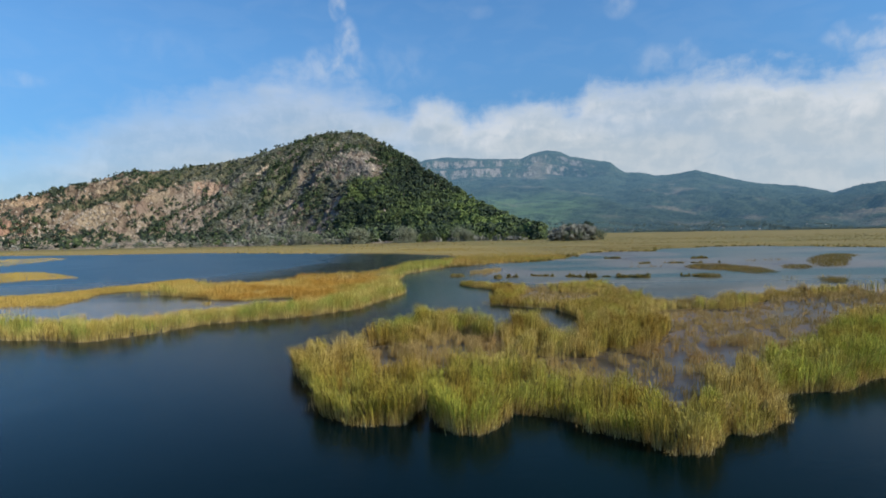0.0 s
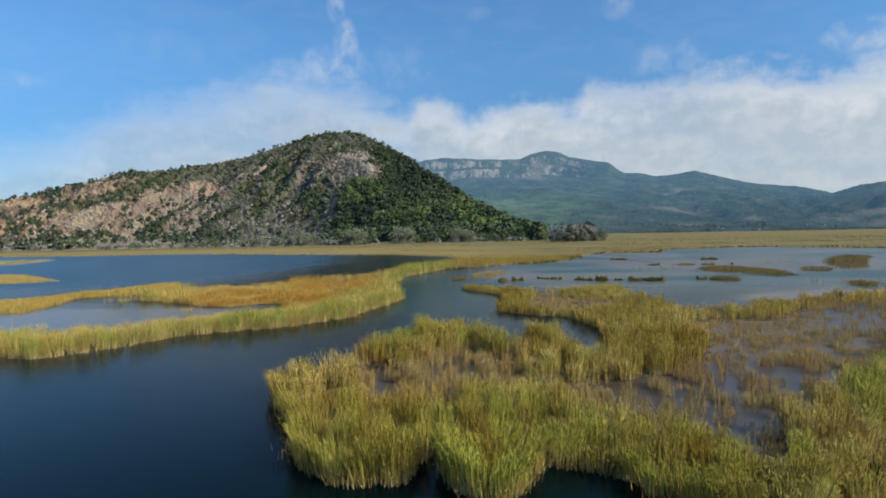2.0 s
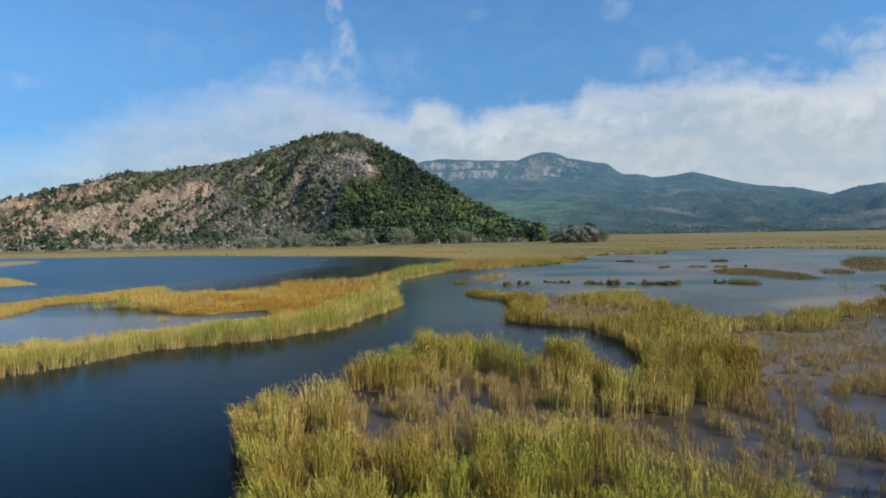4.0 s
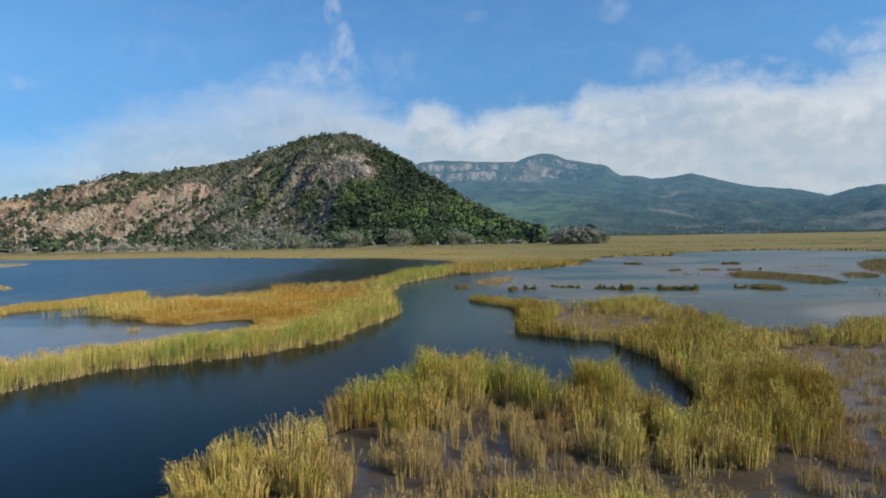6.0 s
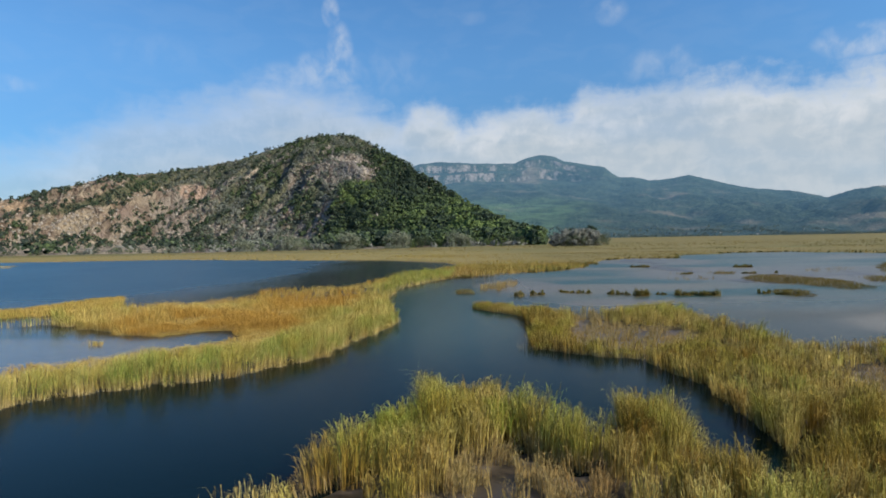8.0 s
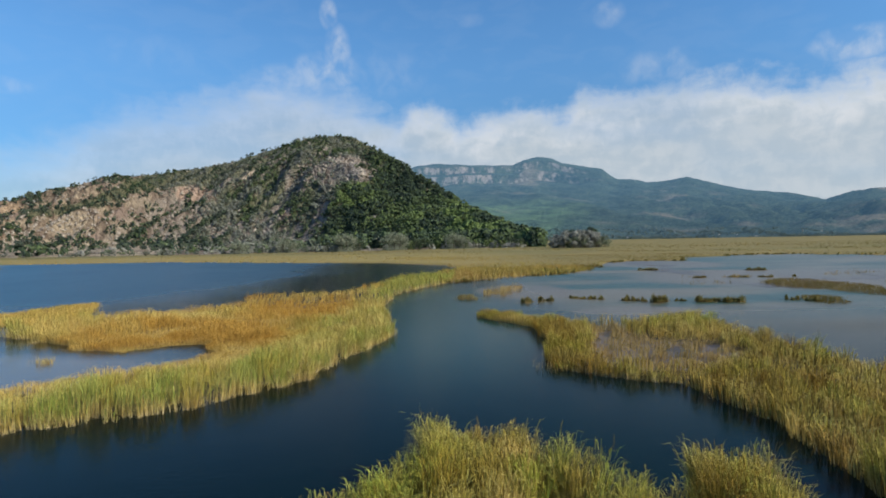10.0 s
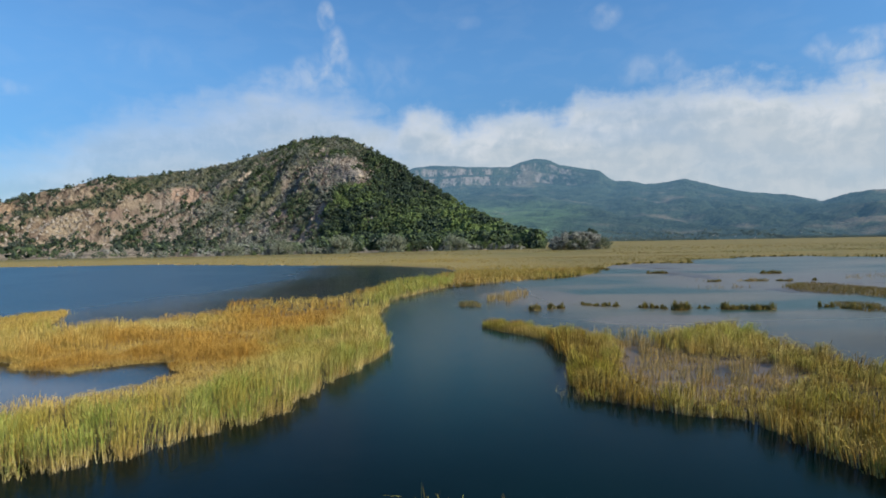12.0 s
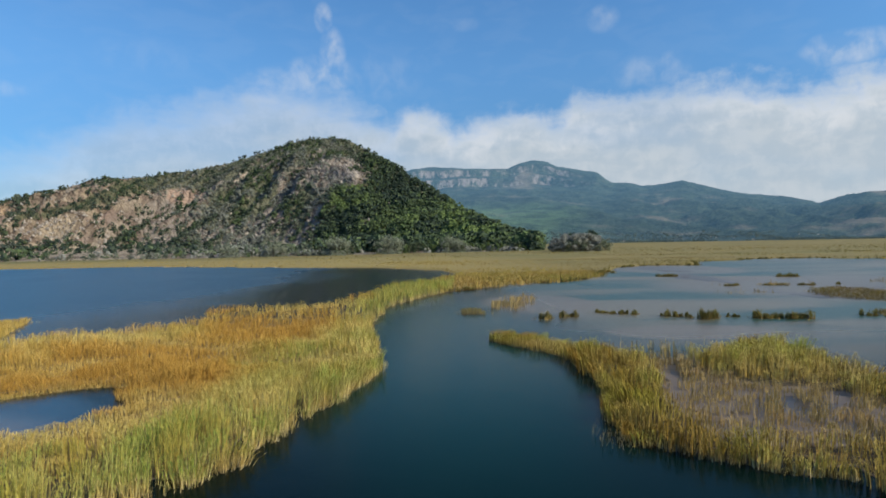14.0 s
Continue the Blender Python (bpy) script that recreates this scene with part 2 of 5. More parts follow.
def water_material():
    mat, n = material("still_dark_water")
    at = n.add("ShaderNodeTexCoord").outputs["Object"]
    split = n.add("ShaderNodeSeparateXYZ", Vector=at)
    gust = n.noise(n.add("ShaderNodeMapping", Vector=at, Scale=(0.022, 0.012, 1.0)).outputs[0], 1.0, 4.0, 0.55)
    # the open lagoons catch the breeze, the sheltered channel lies smooth
    drift = n.math("MULTIPLY", n.math("SUBTRACT", gust, 0.5), 60.0)
    open_west = n.math("MULTIPLY", n.smooth(split.outputs[1], 95.0, 150.0), n.smooth(n.math("SUBTRACT", drift, split.outputs[0]), 22.0, 66.0))
    open_east = n.math("MULTIPLY", n.smooth(split.outputs[1], 86.0, 122.0), n.smooth(n.math("ADD", split.outputs[0], n.math("MULTIPLY", drift, 0.2)), 4.0, 20.0))
    lagoon = n.math("MAXIMUM", open_west, open_east)
    across, along_y = n.math("DIVIDE", n.math("ADD", split.outputs[0], 55.0), 36.0), n.math("DIVIDE", n.math("SUBTRACT", split.outputs[1], 82.0), 16.0)
    pond = n.smooth(n.math("ADD", n.math("MULTIPLY", across, across), n.math("MULTIPLY", along_y, along_y)), 0.75, 1.05, 0.6, 0.0)
    breeze = n.math("ADD", n.math("MULTIPLY", lagoon, 0.75), n.smooth(gust, 0.45, 0.75, 0.0, 0.35), clamp=True)
    ripple = n.noise(n.add("ShaderNodeMapping", Vector=at, Scale=(1.0, 1.7, 1.0)).outputs[0], 2.4, 4.0, 0.6)
    swell = n.noise(at, 0.35, 2.0)
    heights = n.math("ADD", n.math("MULTIPLY", ripple, n.smooth(breeze, 0.0, 1.0, 0.5, 2.8)), n.math("MULTIPLY", swell, 0.5))
    colour = n.mix(n.smooth(gust, 0.35, 0.65), (0.0003, 0.0040, 0.0033), (0.0008, 0.0098, 0.0086))
    colour = n.mix(n.math("MULTIPLY", n.smooth(split.outputs[1], 78.0, 36.0), n.smooth(split.outputs[0], 14.0, -34.0)), colour, (0.0006, 0.0064, 0.0120))
    # the middle of the channel is tinted teal in place of reflected cloud
    u, v = n.math("DIVIDE", n.math("ADD", split.outputs[0], 1.0), 12.0), n.math("DIVIDE", n.math("SUBTRACT", split.outputs[1], 112.0), 36.0)
    channel_sheen = n.smooth(n.math("ADD", n.math("MULTIPLY", u, u), n.math("MULTIPLY", v, v)), 0.2, 1.5, 1.0, 0.0)
    colour = n.mix(channel_sheen, colour, (0.0006, 0.0250, 0.0215))
    # reflected sky is mixed into the lagoons' base colour, with streaks of silt
    streak = n.noise(n.add("ShaderNodeMapping", Vector=at, Scale=(0.016, 0.06, 1.0)).outputs[0], 1.0, 5.0, 0.6, 0.6)
    east_tint = n.mix(n.smooth(streak, 0.42, 0.62), (0.020, 0.056, 0.042), (0.125, 0.110, 0.074))
    colour = n.mix(lagoon, colour, n.mix(n.smooth(split.outputs[0], -10.0, 20.0), (0.007, 0.038, 0.060), east_tint))
    # silt shows through where the flats are flooded to a hand's depth
    silt = 0.0
    for cx, cy, rx, ry in ((-52.0, 78.0, 34.0, 13.0), (14.0, 143.0, 9.0, 14.0), (85.0, 165.0, 45.0, 30.0), (60.0, 87.0, 20.0, 13.0), (74.0, 238.0, 20.0, 32.0), (24.0, 112.0, 9.0, 5.0)):
        u = n.math("DIVIDE", n.math("SUBTRACT", split.outputs[0], cx), rx)
        v = n.math("DIVIDE", n.math("SUBTRACT", split.outputs[1], cy), ry)
        silt = n.math("MAXIMUM", silt, n.smooth(n.math("ADD", n.math("MULTIPLY", u, u), n.math("MULTIPLY", v, v)), 0.65, 1.15, 1.0, 0.0))
    mud = n.mix(n.noise(at, 0.5, 4.0, 0.6), (0.090, 0.073, 0.055), (0.185, 0.150, 0.112))
    colour = n.mix(n.math("MULTIPLY", silt, 0.75), colour, mud)
    bsdf = n.add("ShaderNodeBsdfPrincipled", Roughness=n.smooth(breeze, 0.0, 1.0, 0.17, 0.34), IOR=1.333)
    n.set(bsdf, "Base Color", colour)
    n.set(bsdf, "Specular IOR Level", n.math("MAXIMUM", n.math("SUBTRACT", n.smooth(breeze, 0.1, 0.8, 0.09, 0.72), n.math("MULTIPLY", open_east, 0.24)), pond))
    bump = n.add("ShaderNodeBump", Strength=0.5, Distance=0.04, Height=heights)
    n.set(bsdf, "Normal", bump.outputs[0])
    n.add("ShaderNodeOutputMaterial", Surface=bsdf.outputs[0])
    return mat


def hill_material():
    mat, n = material("limestone_hillside")
    at = n.add("ShaderNodeTexCoord").outputs["Object"]
    split = n.add("ShaderNodeSeparateXYZ", Vector=at)
    east, north, up = split.outputs[0], split.outputs[1], split.outputs[2]
    bearing = n.math("DIVIDE", east, north)

    def outcrop(ca, cz, ra, rz):
        u, v = n.math("DIVIDE", n.math("SUBTRACT", bearing, ca), ra), n.math("DIVIDE", n.math("SUBTRACT", up, cz), rz)
        ragged = n.math("ADD", n.math("ADD", n.math("MULTIPLY", u, u), n.math("MULTIPLY", v, v)), n.math("MULTIPLY", n.math("SUBTRACT", mid, 0.5), 2.4))
        return n.smooth(ragged, 0.55, 1.25, 1.0, 0.0)

    patch, mid, fine = n.noise(at, 0.014, 5.0, 0.6), n.noise(at, 0.05, 6.0, 0.65), n.noise(at, 0.22, 5.0, 0.7)
    rock = n.mix(n.smooth(mid, 0.40, 0.60), (0.135, 0.098, 0.072), (0.31, 0.245, 0.172))
    rock = n.mix(n.smooth(patch, 0.46, 0.62), rock, n.mix(mid, (0.165, 0.115, 0.093), (0.275, 0.203, 0.158)))
    middle = n.smooth(n.math("ADD", bearing, n.math("MULTIPLY", up, -0.0009)), -0.60, -0.50)
    rock = n.mix(n.math("MULTIPLY", middle, 0.8), rock, n.mix(mid, (0.15, 0.13, 0.112), (0.34, 0.29, 0.235)))
    for ca, cz, ra, rz, dark, light in ((-0.395, 113, 0.034, 19, (0.23, 0.155, 0.115), (0.38, 0.275, 0.205)), (-0.70, 88, 0.036, 16, (0.30, 0.205, 0.125), (0.46, 0.34, 0.225)),
                                        (-0.585, 50, 0.04, 24, (0.24, 0.185, 0.125), (0.41, 0.335, 0.235)), (-0.75, 22, 0.05, 26, (0.28, 0.165, 0.115), (0.38, 0.235, 0.165)),
                                        (-0.60, 4, 0.20, 16, (0.25, 0.20, 0.14), (0.43, 0.355, 0.26)), (-0.305, 155, 0.02, 17, (0.34, 0.27, 0.20), (0.50, 0.41, 0.31)),
                                        (-0.245, 172, 0.045, 13, (0.30, 0.25, 0.20), (0.46, 0.39, 0.31)), (-0.232, 58, 0.018, 14, (0.28, 0.20, 0.16), (0.40, 0.29, 0.22)),
                                        (-0.140, 142, 0.030, 22, (0.12, 0.112, 0.105), (0.27, 0.245, 0.22))):
        rock = n.mix(n.math("MULTIPLY", outcrop(ca, cz, ra, rz), 0.9), rock, n.mix(n.smooth(fine, 0.35, 0.65), dark, light))
    # the shade of gullies is put into the rock as brown streaks
    gully_shade = n.noise(n.add("ShaderNodeMapping", Vector=at, Rotation=(0.0, radians(28), 0.0), Scale=(0.050, 0.012, 0.014)).outputs[0], 1.0, 5.0, 0.62, 0.5)
    rock = n.mix(n.smooth(gully_shade, 0.50, 0.60, 0.0, 0.75), rock, n.mix(fine, (0.075, 0.055, 0.042), (0.155, 0.112, 0.082)))
    cracks = n.tree.nodes.new("ShaderNodeTexVoronoi")
    cracks.feature = "DISTANCE_TO_EDGE"
    n.set(cracks, "Scale", 0.06)
    n.set(cracks, "Vector", n.add("ShaderNodeMapping", Vector=at, Scale=(1.0, 1.0, 0.45)).outputs[0])
    scrub = n.mix(fine, (0.060, 0.072, 0.042), (0.125, 0.13, 0.072))
    grown = n.math("ADD", blade_channels(n)[0], n.math("MULTIPLY", n.math("SUBTRACT", n.noise(at, 0.06, 5.0, 0.7), 0.5), 0.9))
    colour = n.mix(n.smooth(grown, 0.25, 0.75, 0.0, 0.8), rock, scrub)
    return finish(mat, n, colour, 0.95, n.math("ADD", n.math("MULTIPLY", mid, 1.6), n.math("ADD", n.math("MULTIPLY", fine, 0.8), n.smooth(cracks.outputs["Distance"], 0.0, 0.2, 0.0, 0.5))), 1.0, 5.0, 0.1)


def mountain_material():
    """Wooded ranges four kilometres off; the sheet is a backdrop whose blue emission stands in for haze."""
    mat, n = material("distant_wooded_range")
    at = n.add("ShaderNodeTexCoord").outputs["Object"]
    split = n.add("ShaderNodeSeparateXYZ", Vector=at)
    broad, mid, fine = n.noise(at, 0.0022, 5.0, 0.6), n.noise(at, 0.009, 6.0, 0.65), n.noise(at, 0.035, 5.0, 0.7)
    wood = n.mix(n.smooth(mid, 0.35, 0.65), (0.013, 0.024, 0.021), (0.045, 0.062, 0.041))
    wood = n.mix(n.smooth(fine, 0.42, 0.62, 0.0, 0.75), wood, (0.014, 0.026, 0.022))
    wood = n.mix(n.smooth(n.noise(at, 0.09, 3.0), 0.52, 0.68, 0.0, 0.5), wood, (0.10, 0.12, 0.075))
    bare = n.mix(mid, (0.16, 0.125, 0.09), (0.24, 0.19, 0.14))
    wood = n.mix(n.smooth(broad, 0.54, 0.66, 0.0, 0.6), wood, bare)
    ahead = n.math("DIVIDE", split.outputs[0], split.outputs[1])
    glade = n.math("MULTIPLY", n.math("MULTIPLY", n.smooth(ahead, 0.30, 0.18), n.smooth(split.outputs[2], 230.0, 120.0)), n.smooth(mid, 0.38, 0.6, 0.25, 0.9))
    wood = n.mix(glade, wood, (0.085, 0.135, 0.058))
    tilt = n.add("ShaderNodeSeparateXYZ", Vector=n.add("ShaderNodeNewGeometry").outputs["Normal"]).outputs[2]
    cliff = n.math("MULTIPLY", n.smooth(tilt, 0.80, 0.62), n.smooth(n.noise(n.add("ShaderNodeMapping", Vector=at, Scale=(1.0, 0.3, 0.5)).outputs[0], 0.016, 6.0, 0.72), 0.44, 0.60, 0.0, 0.62))
    cliff = n.math("MULTIPLY", cliff, n.smooth(split.outputs[2], 320.0, 370.0))
    colour = n.mix(cliff, wood, n.mix(fine, (0.26, 0.20, 0.17), (0.48, 0.39, 0.34)))
    bsdf = n.add("ShaderNodeBsdfPrincipled", Roughness=0.95)
    n.set(bsdf, "Base Color", colour)
    n.set(bsdf, "Specular IOR Level", 0.05)
    bump = n.add("ShaderNodeBump", Strength=1.0, Distance=22.0, Height=n.math("ADD", mid, fine))
    n.set(bsdf, "Normal", bump.outputs[0])
    # haze put in as emission, stronger with distance
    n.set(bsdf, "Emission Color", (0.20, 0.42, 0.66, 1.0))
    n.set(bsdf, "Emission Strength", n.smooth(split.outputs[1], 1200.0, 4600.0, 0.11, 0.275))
    n.add("ShaderNodeOutputMaterial", Surface=bsdf.outputs[0])
    return mat


def leaf_material(name, dark, light, through=0.15):
    mat, n = material(name)
    one = n.add("ShaderNodeNewGeometry").outputs["Random Per Island"]
    leafy, up, rusty, bleached = blade_channels(n)
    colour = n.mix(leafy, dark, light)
    colour = n.mix(n.math("MULTIPLY", one, 0.5), colour, n.mix(1.0, colour, (0.55, 0.6, 0.5), "MULTIPLY"))
    colour = n.mix(rusty, colour, (0.27, 0.265, 0.235))
    return finish(mat, n, colour, 0.8, specular=0.15, through=through)


def plain(name, colour, rough=0.85):
    mat, n = material(name)
    at = n.add("ShaderNodeTexCoord").outputs["Object"]
    stain = n.noise(at, 1.7, 4.0)
    return finish(mat, n, n.mix(stain, colour, tuple(c * 0.72 for c in colour)), rough, stain, 0.2, 0.02)


SOIL, WATER, HILL, RANGE = soil_material(), water_material(), hill_material(), mountain_material()
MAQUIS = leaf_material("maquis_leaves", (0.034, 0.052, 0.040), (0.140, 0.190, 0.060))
BARK = plain("bark", (0.10, 0.075, 0.055))
PLASTER, ROOF_TILE, GLASS = plain("white_plaster", (0.58, 0.57, 0.55)), plain("clay_roof_tiles", (0.24, 0.19, 0.165)), plain("dark_window", (0.03, 0.035, 0.04), 0.2)


# ---- mesh tools ----
def lattice(x, y, seed=0):
    """Smooth value noise from 0 to 1, for arrays."""
    xi, yi = np.floor(x), np.floor(y)
    fx, fy = x - xi, y - yi
    fx, fy = fx * fx * (3 - 2 * fx), fy * fy * (3 - 2 * fy)

    def corner(a, b):
        h = np.sin(a * 127.1 + b * 311.7 + seed * 74.7) * 43758.5453
        return h - np.floor(h)

    low = corner(xi, yi) * (1 - fx) + corner(xi + 1, yi) * fx
    high = corner(xi, yi + 1) * (1 - fx) + corner(xi + 1, yi + 1) * fx
    return low * (1 - fy) + high * fy


def fractal(x, y, seed=0, octaves=4):
    total, weight = 0.0, 0.0
    for k in range(octaves):
        total = total + lattice(x * 2**k, y * 2**k, seed + 13 * k) * 0.55**k
        weight += 0.55**k
    return total / weight


def mesh_from(name, verts, faces, mat, blade=None, smooth=False):
    """A mesh from arrays: faces is a (count, corners) array."""
    data = bpy.data.meshes.new(name)
    count, corners = faces.shape
    data.vertices.add(len(verts))
    data.vertices.foreach_set("co", np.ascontiguousarray(verts, np.float32).ravel())
    data.loops.add(count * corners)
    data.loops.foreach_set("vertex_index", np.ascontiguousarray(faces, np.int32).ravel())
    data.polygons.add(count)
    data.polygons.foreach_set("loop_start", np.arange(0, count * corners, corners, dtype=np.int32))
    data.polygons.foreach_set("use_smooth", np.full(count, smooth))
    if blade is not None:
        layer = data.attributes.new("blade", "FLOAT_COLOR", "POINT")
        layer.data.foreach_set("color", np.ascontiguousarray(blade, np.float32).ravel())
    data.update(calc_edges=True)
    data.validate()
    data.materials.append(mat)
    return data


def inside(x, y, ring):
    """Which points lie within a closed outline."""
    hit = np.zeros(len(x), bool)
    for (x0, y0), (x1, y1) in zip(ring, ring[1:] + ring[:1]):
        if y0 != y1:
            cross = (y0 > y) != (y1 > y)
            hit ^= cross & (x < (x1 - x0) * (y - y0) / (y1 - y0) + x0)
    return hit


def warp(x, y, size=0.7, scale=2.2, seed=3):
    """Points moved about a little, so that outlines turn ragged."""
    return (x + (fractal(x / scale, y / scale, seed, 3) - 0.5) * 2 * size, y + (fractal(x / scale, y / scale, seed + 5, 3) - 0.5) * 2 * size)


def ellipse(cx, cy, rx, ry, turn=0.0):
    c, s = math.cos(radians(turn)), math.sin(radians(turn))
    ring = [(math.cos(a) * rx, math.sin(a) * ry) for a in (k * math.tau / 20 for k in range(20))]
    return [(cx + u * c - v * s, cy + u * s + v * c) for u, v in ring]


# ---- the plan of the marsh ----
# The long bank west of the channel, with a pond behind its front strip.
WEST_BANK = [(-110, 66), (-75, 62), (-60, 60), (-44, 57.2), (-38, 56.8), (-34.4, 55.4), (-32.7, 57.3), (-28.8, 61.3), (-27.3, 64.9),
             (-24.8, 66.9), (-21.5, 68.6), (-18, 70.4), (-15.9, 72), (-13.9, 74.7), (-11.8, 76.5), (-10.8, 78), (-11, 80), (-10.2, 82.3),
             (-9.4, 86), (-8.5, 88.6), (-7.2, 92), (-6.5, 95.5), (-7.1, 101), (-8.9, 112), (-9.9, 122), (-9.5, 131), (-8, 144)]
WEST_BACK = [(-2.8, 157), (1.7, 168), (3, 192), (-9, 183), (-15, 158), (-18, 144), (-26, 140), (-33, 143), (-35, 139), (-31, 125), (-33.5, 120),
             (-38, 119), (-42.7, 113.5), (-46, 107), (-49.5, 101.5), (-60, 92), (-110, 85)]
WEST_POND = [(-112, 71), (-112, 97), (-60, 97), (-50, 100.8), (-45, 98), (-41, 95.5), (-36, 91.5), (-30, 89.8),
             (-27.0, 93.5), (-24.6, 93.2), (-22.6, 88.5), (-22.5, 84.5), (-24, 82), (-27, 80), (-30, 77.3), (-33, 74), (-36, 71), (-41, 68.5),
             (-46, 67.5), (-60, 68.5), (-75, 69.5)]
# The island and the eastern flats, with the inlet between them.
EAST_SHORE = [(-11.6, 44.1), (-9.2, 39), (-6.8, 32.7), (-5.4, 30.3), (-4.1, 29.7), (-2.4, 29.75), (-1.6, 32.6), (-1.2, 35.6), (-0.8, 35.2),
              (-0.6, 31.4), (0.3, 28.7), (1.7, 28.2), (3, 30.7), (3.5, 32.1), (4.9, 31.6), (6.2, 30.5), (7.3, 28.7), (8.4, 27.9), (9.2, 26.4),
              (10.2, 25.7), (11.6, 25.9), (12.6, 27.3), (14.9, 28.4), (17.2, 30), (17.8, 33), (20.1, 34.5), (23.4, 34.9), (29.7, 39.4), (45, 46), (90, 58)]
EAST_RIM = [(90, 92), (60, 88), (45, 82), (38, 77), (33, 73.5), (28.5, 75), (27.3, 80), (27, 88), (26.8, 93), (27.5, 98), (27, 103.5),
            (24, 102), (21.5, 98.5), (16.5, 97), (13.5, 97.5), (11.5, 101), (9, 105.5), (7.2, 108.8), (5.2, 110.8), (3.4, 110.8)]
INLET = [(2.7, 109), (5.4, 104.5), (8.2, 100), (8.4, 94.4), (8, 88), (6.3, 81), (6.3, 79), (8.3, 78.3), (11.4, 75.6), (13.8, 74.4), (14.8, 68),
         (14.8, 63), (13.8, 56), (13.4, 54.2), (14.5, 55.5), (16, 57.3), (15.7, 54.5), (13.5, 51), (10.5, 49.5), (9.5, 51.5), (9.5, 55.5), (8.7, 57.8), (7.3, 57.9),
         (6.4, 55), (4.6, 54.7), (2.6, 57.8), (1.3, 59.8), (-0.8, 61), (-3.1, 59.4), (-4.2, 57), (-7.6, 51.5), (-8.6, 47.5)]
EAST_ISLAND = EAST_SHORE + EAST_RIM + INLET
EAST_POOLS = [
    [(9.3, 44.3), (13.5, 45), (17, 46), (21, 48), (27, 48.8), (25.4, 44.3), (20.4, 40.4), (16.5, 37), (13.8, 36), (11, 38.5), (9.6, 41.5)],
    [(11.7, 29.9), (13.0, 30.1), (15.2, 34.5), (13.8, 36.8), (11.6, 34)],
    [(31, 56), (34, 61), (37, 66), (41, 73), (47, 79), (58, 84), (56, 76), (46, 66), (38, 60)],
    [(-0.7, 53.2), (1.3, 54), (2.0, 48.6), (0.4, 47.2), (-0.6, 49.5)], [(-7.8, 50.4), (-6.9, 51.4), (-5.2, 51.6), (-4.2, 48), (-4.6, 45.6), (-6.2, 48)], ellipse(-3.9, 43.4, 0.9, 1.6), ellipse(18.5, 85.3, 3.0, 2.2, 25), ellipse(15.5, 94.0, 1.3, 2.0)]
EAST_SPARSE = [
    [(24.2, 68.5), (23.2, 62.1), (21.3, 55.7), (18.8, 51.1), (16.2, 47.4), (12.8, 45.7), (9.7, 45), (7.2, 45.4), (4.4, 46.2), (3.5, 43.7), (6, 40), (7.9, 37), (9.6, 33.6),
     (13, 33), (17.2, 36.4), (22.6, 41), (30.5, 48.5), (38, 56.5), (42, 61.5), (47, 63.5), (60, 72), (75, 88), (60, 86), (46, 80.5), (39, 74), (34, 69.5), (29, 71)],
    [(14, 97), (13, 93), (11.2, 87), (10.2, 80.4), (12.8, 77.6), (17.5, 78), (23.5, 83), (22.3, 89), (19, 90.5), (17, 93), (16.5, 97)],
    [(-8, 50.6), (-6.9, 51.6), (-5.2, 51.8), (-4.6, 49), (-3, 49.4), (-1.7, 51), (-1.2, 54), (1.4, 55.5), (3.2, 53.7), (4.9, 52.3), (5, 49), (5.4, 46.5), (4.6, 42), (1, 40.6),
     (-2.5, 39.6), (-4.6, 40.5), (-5.6, 42.5), (-6.4, 46.7)]]
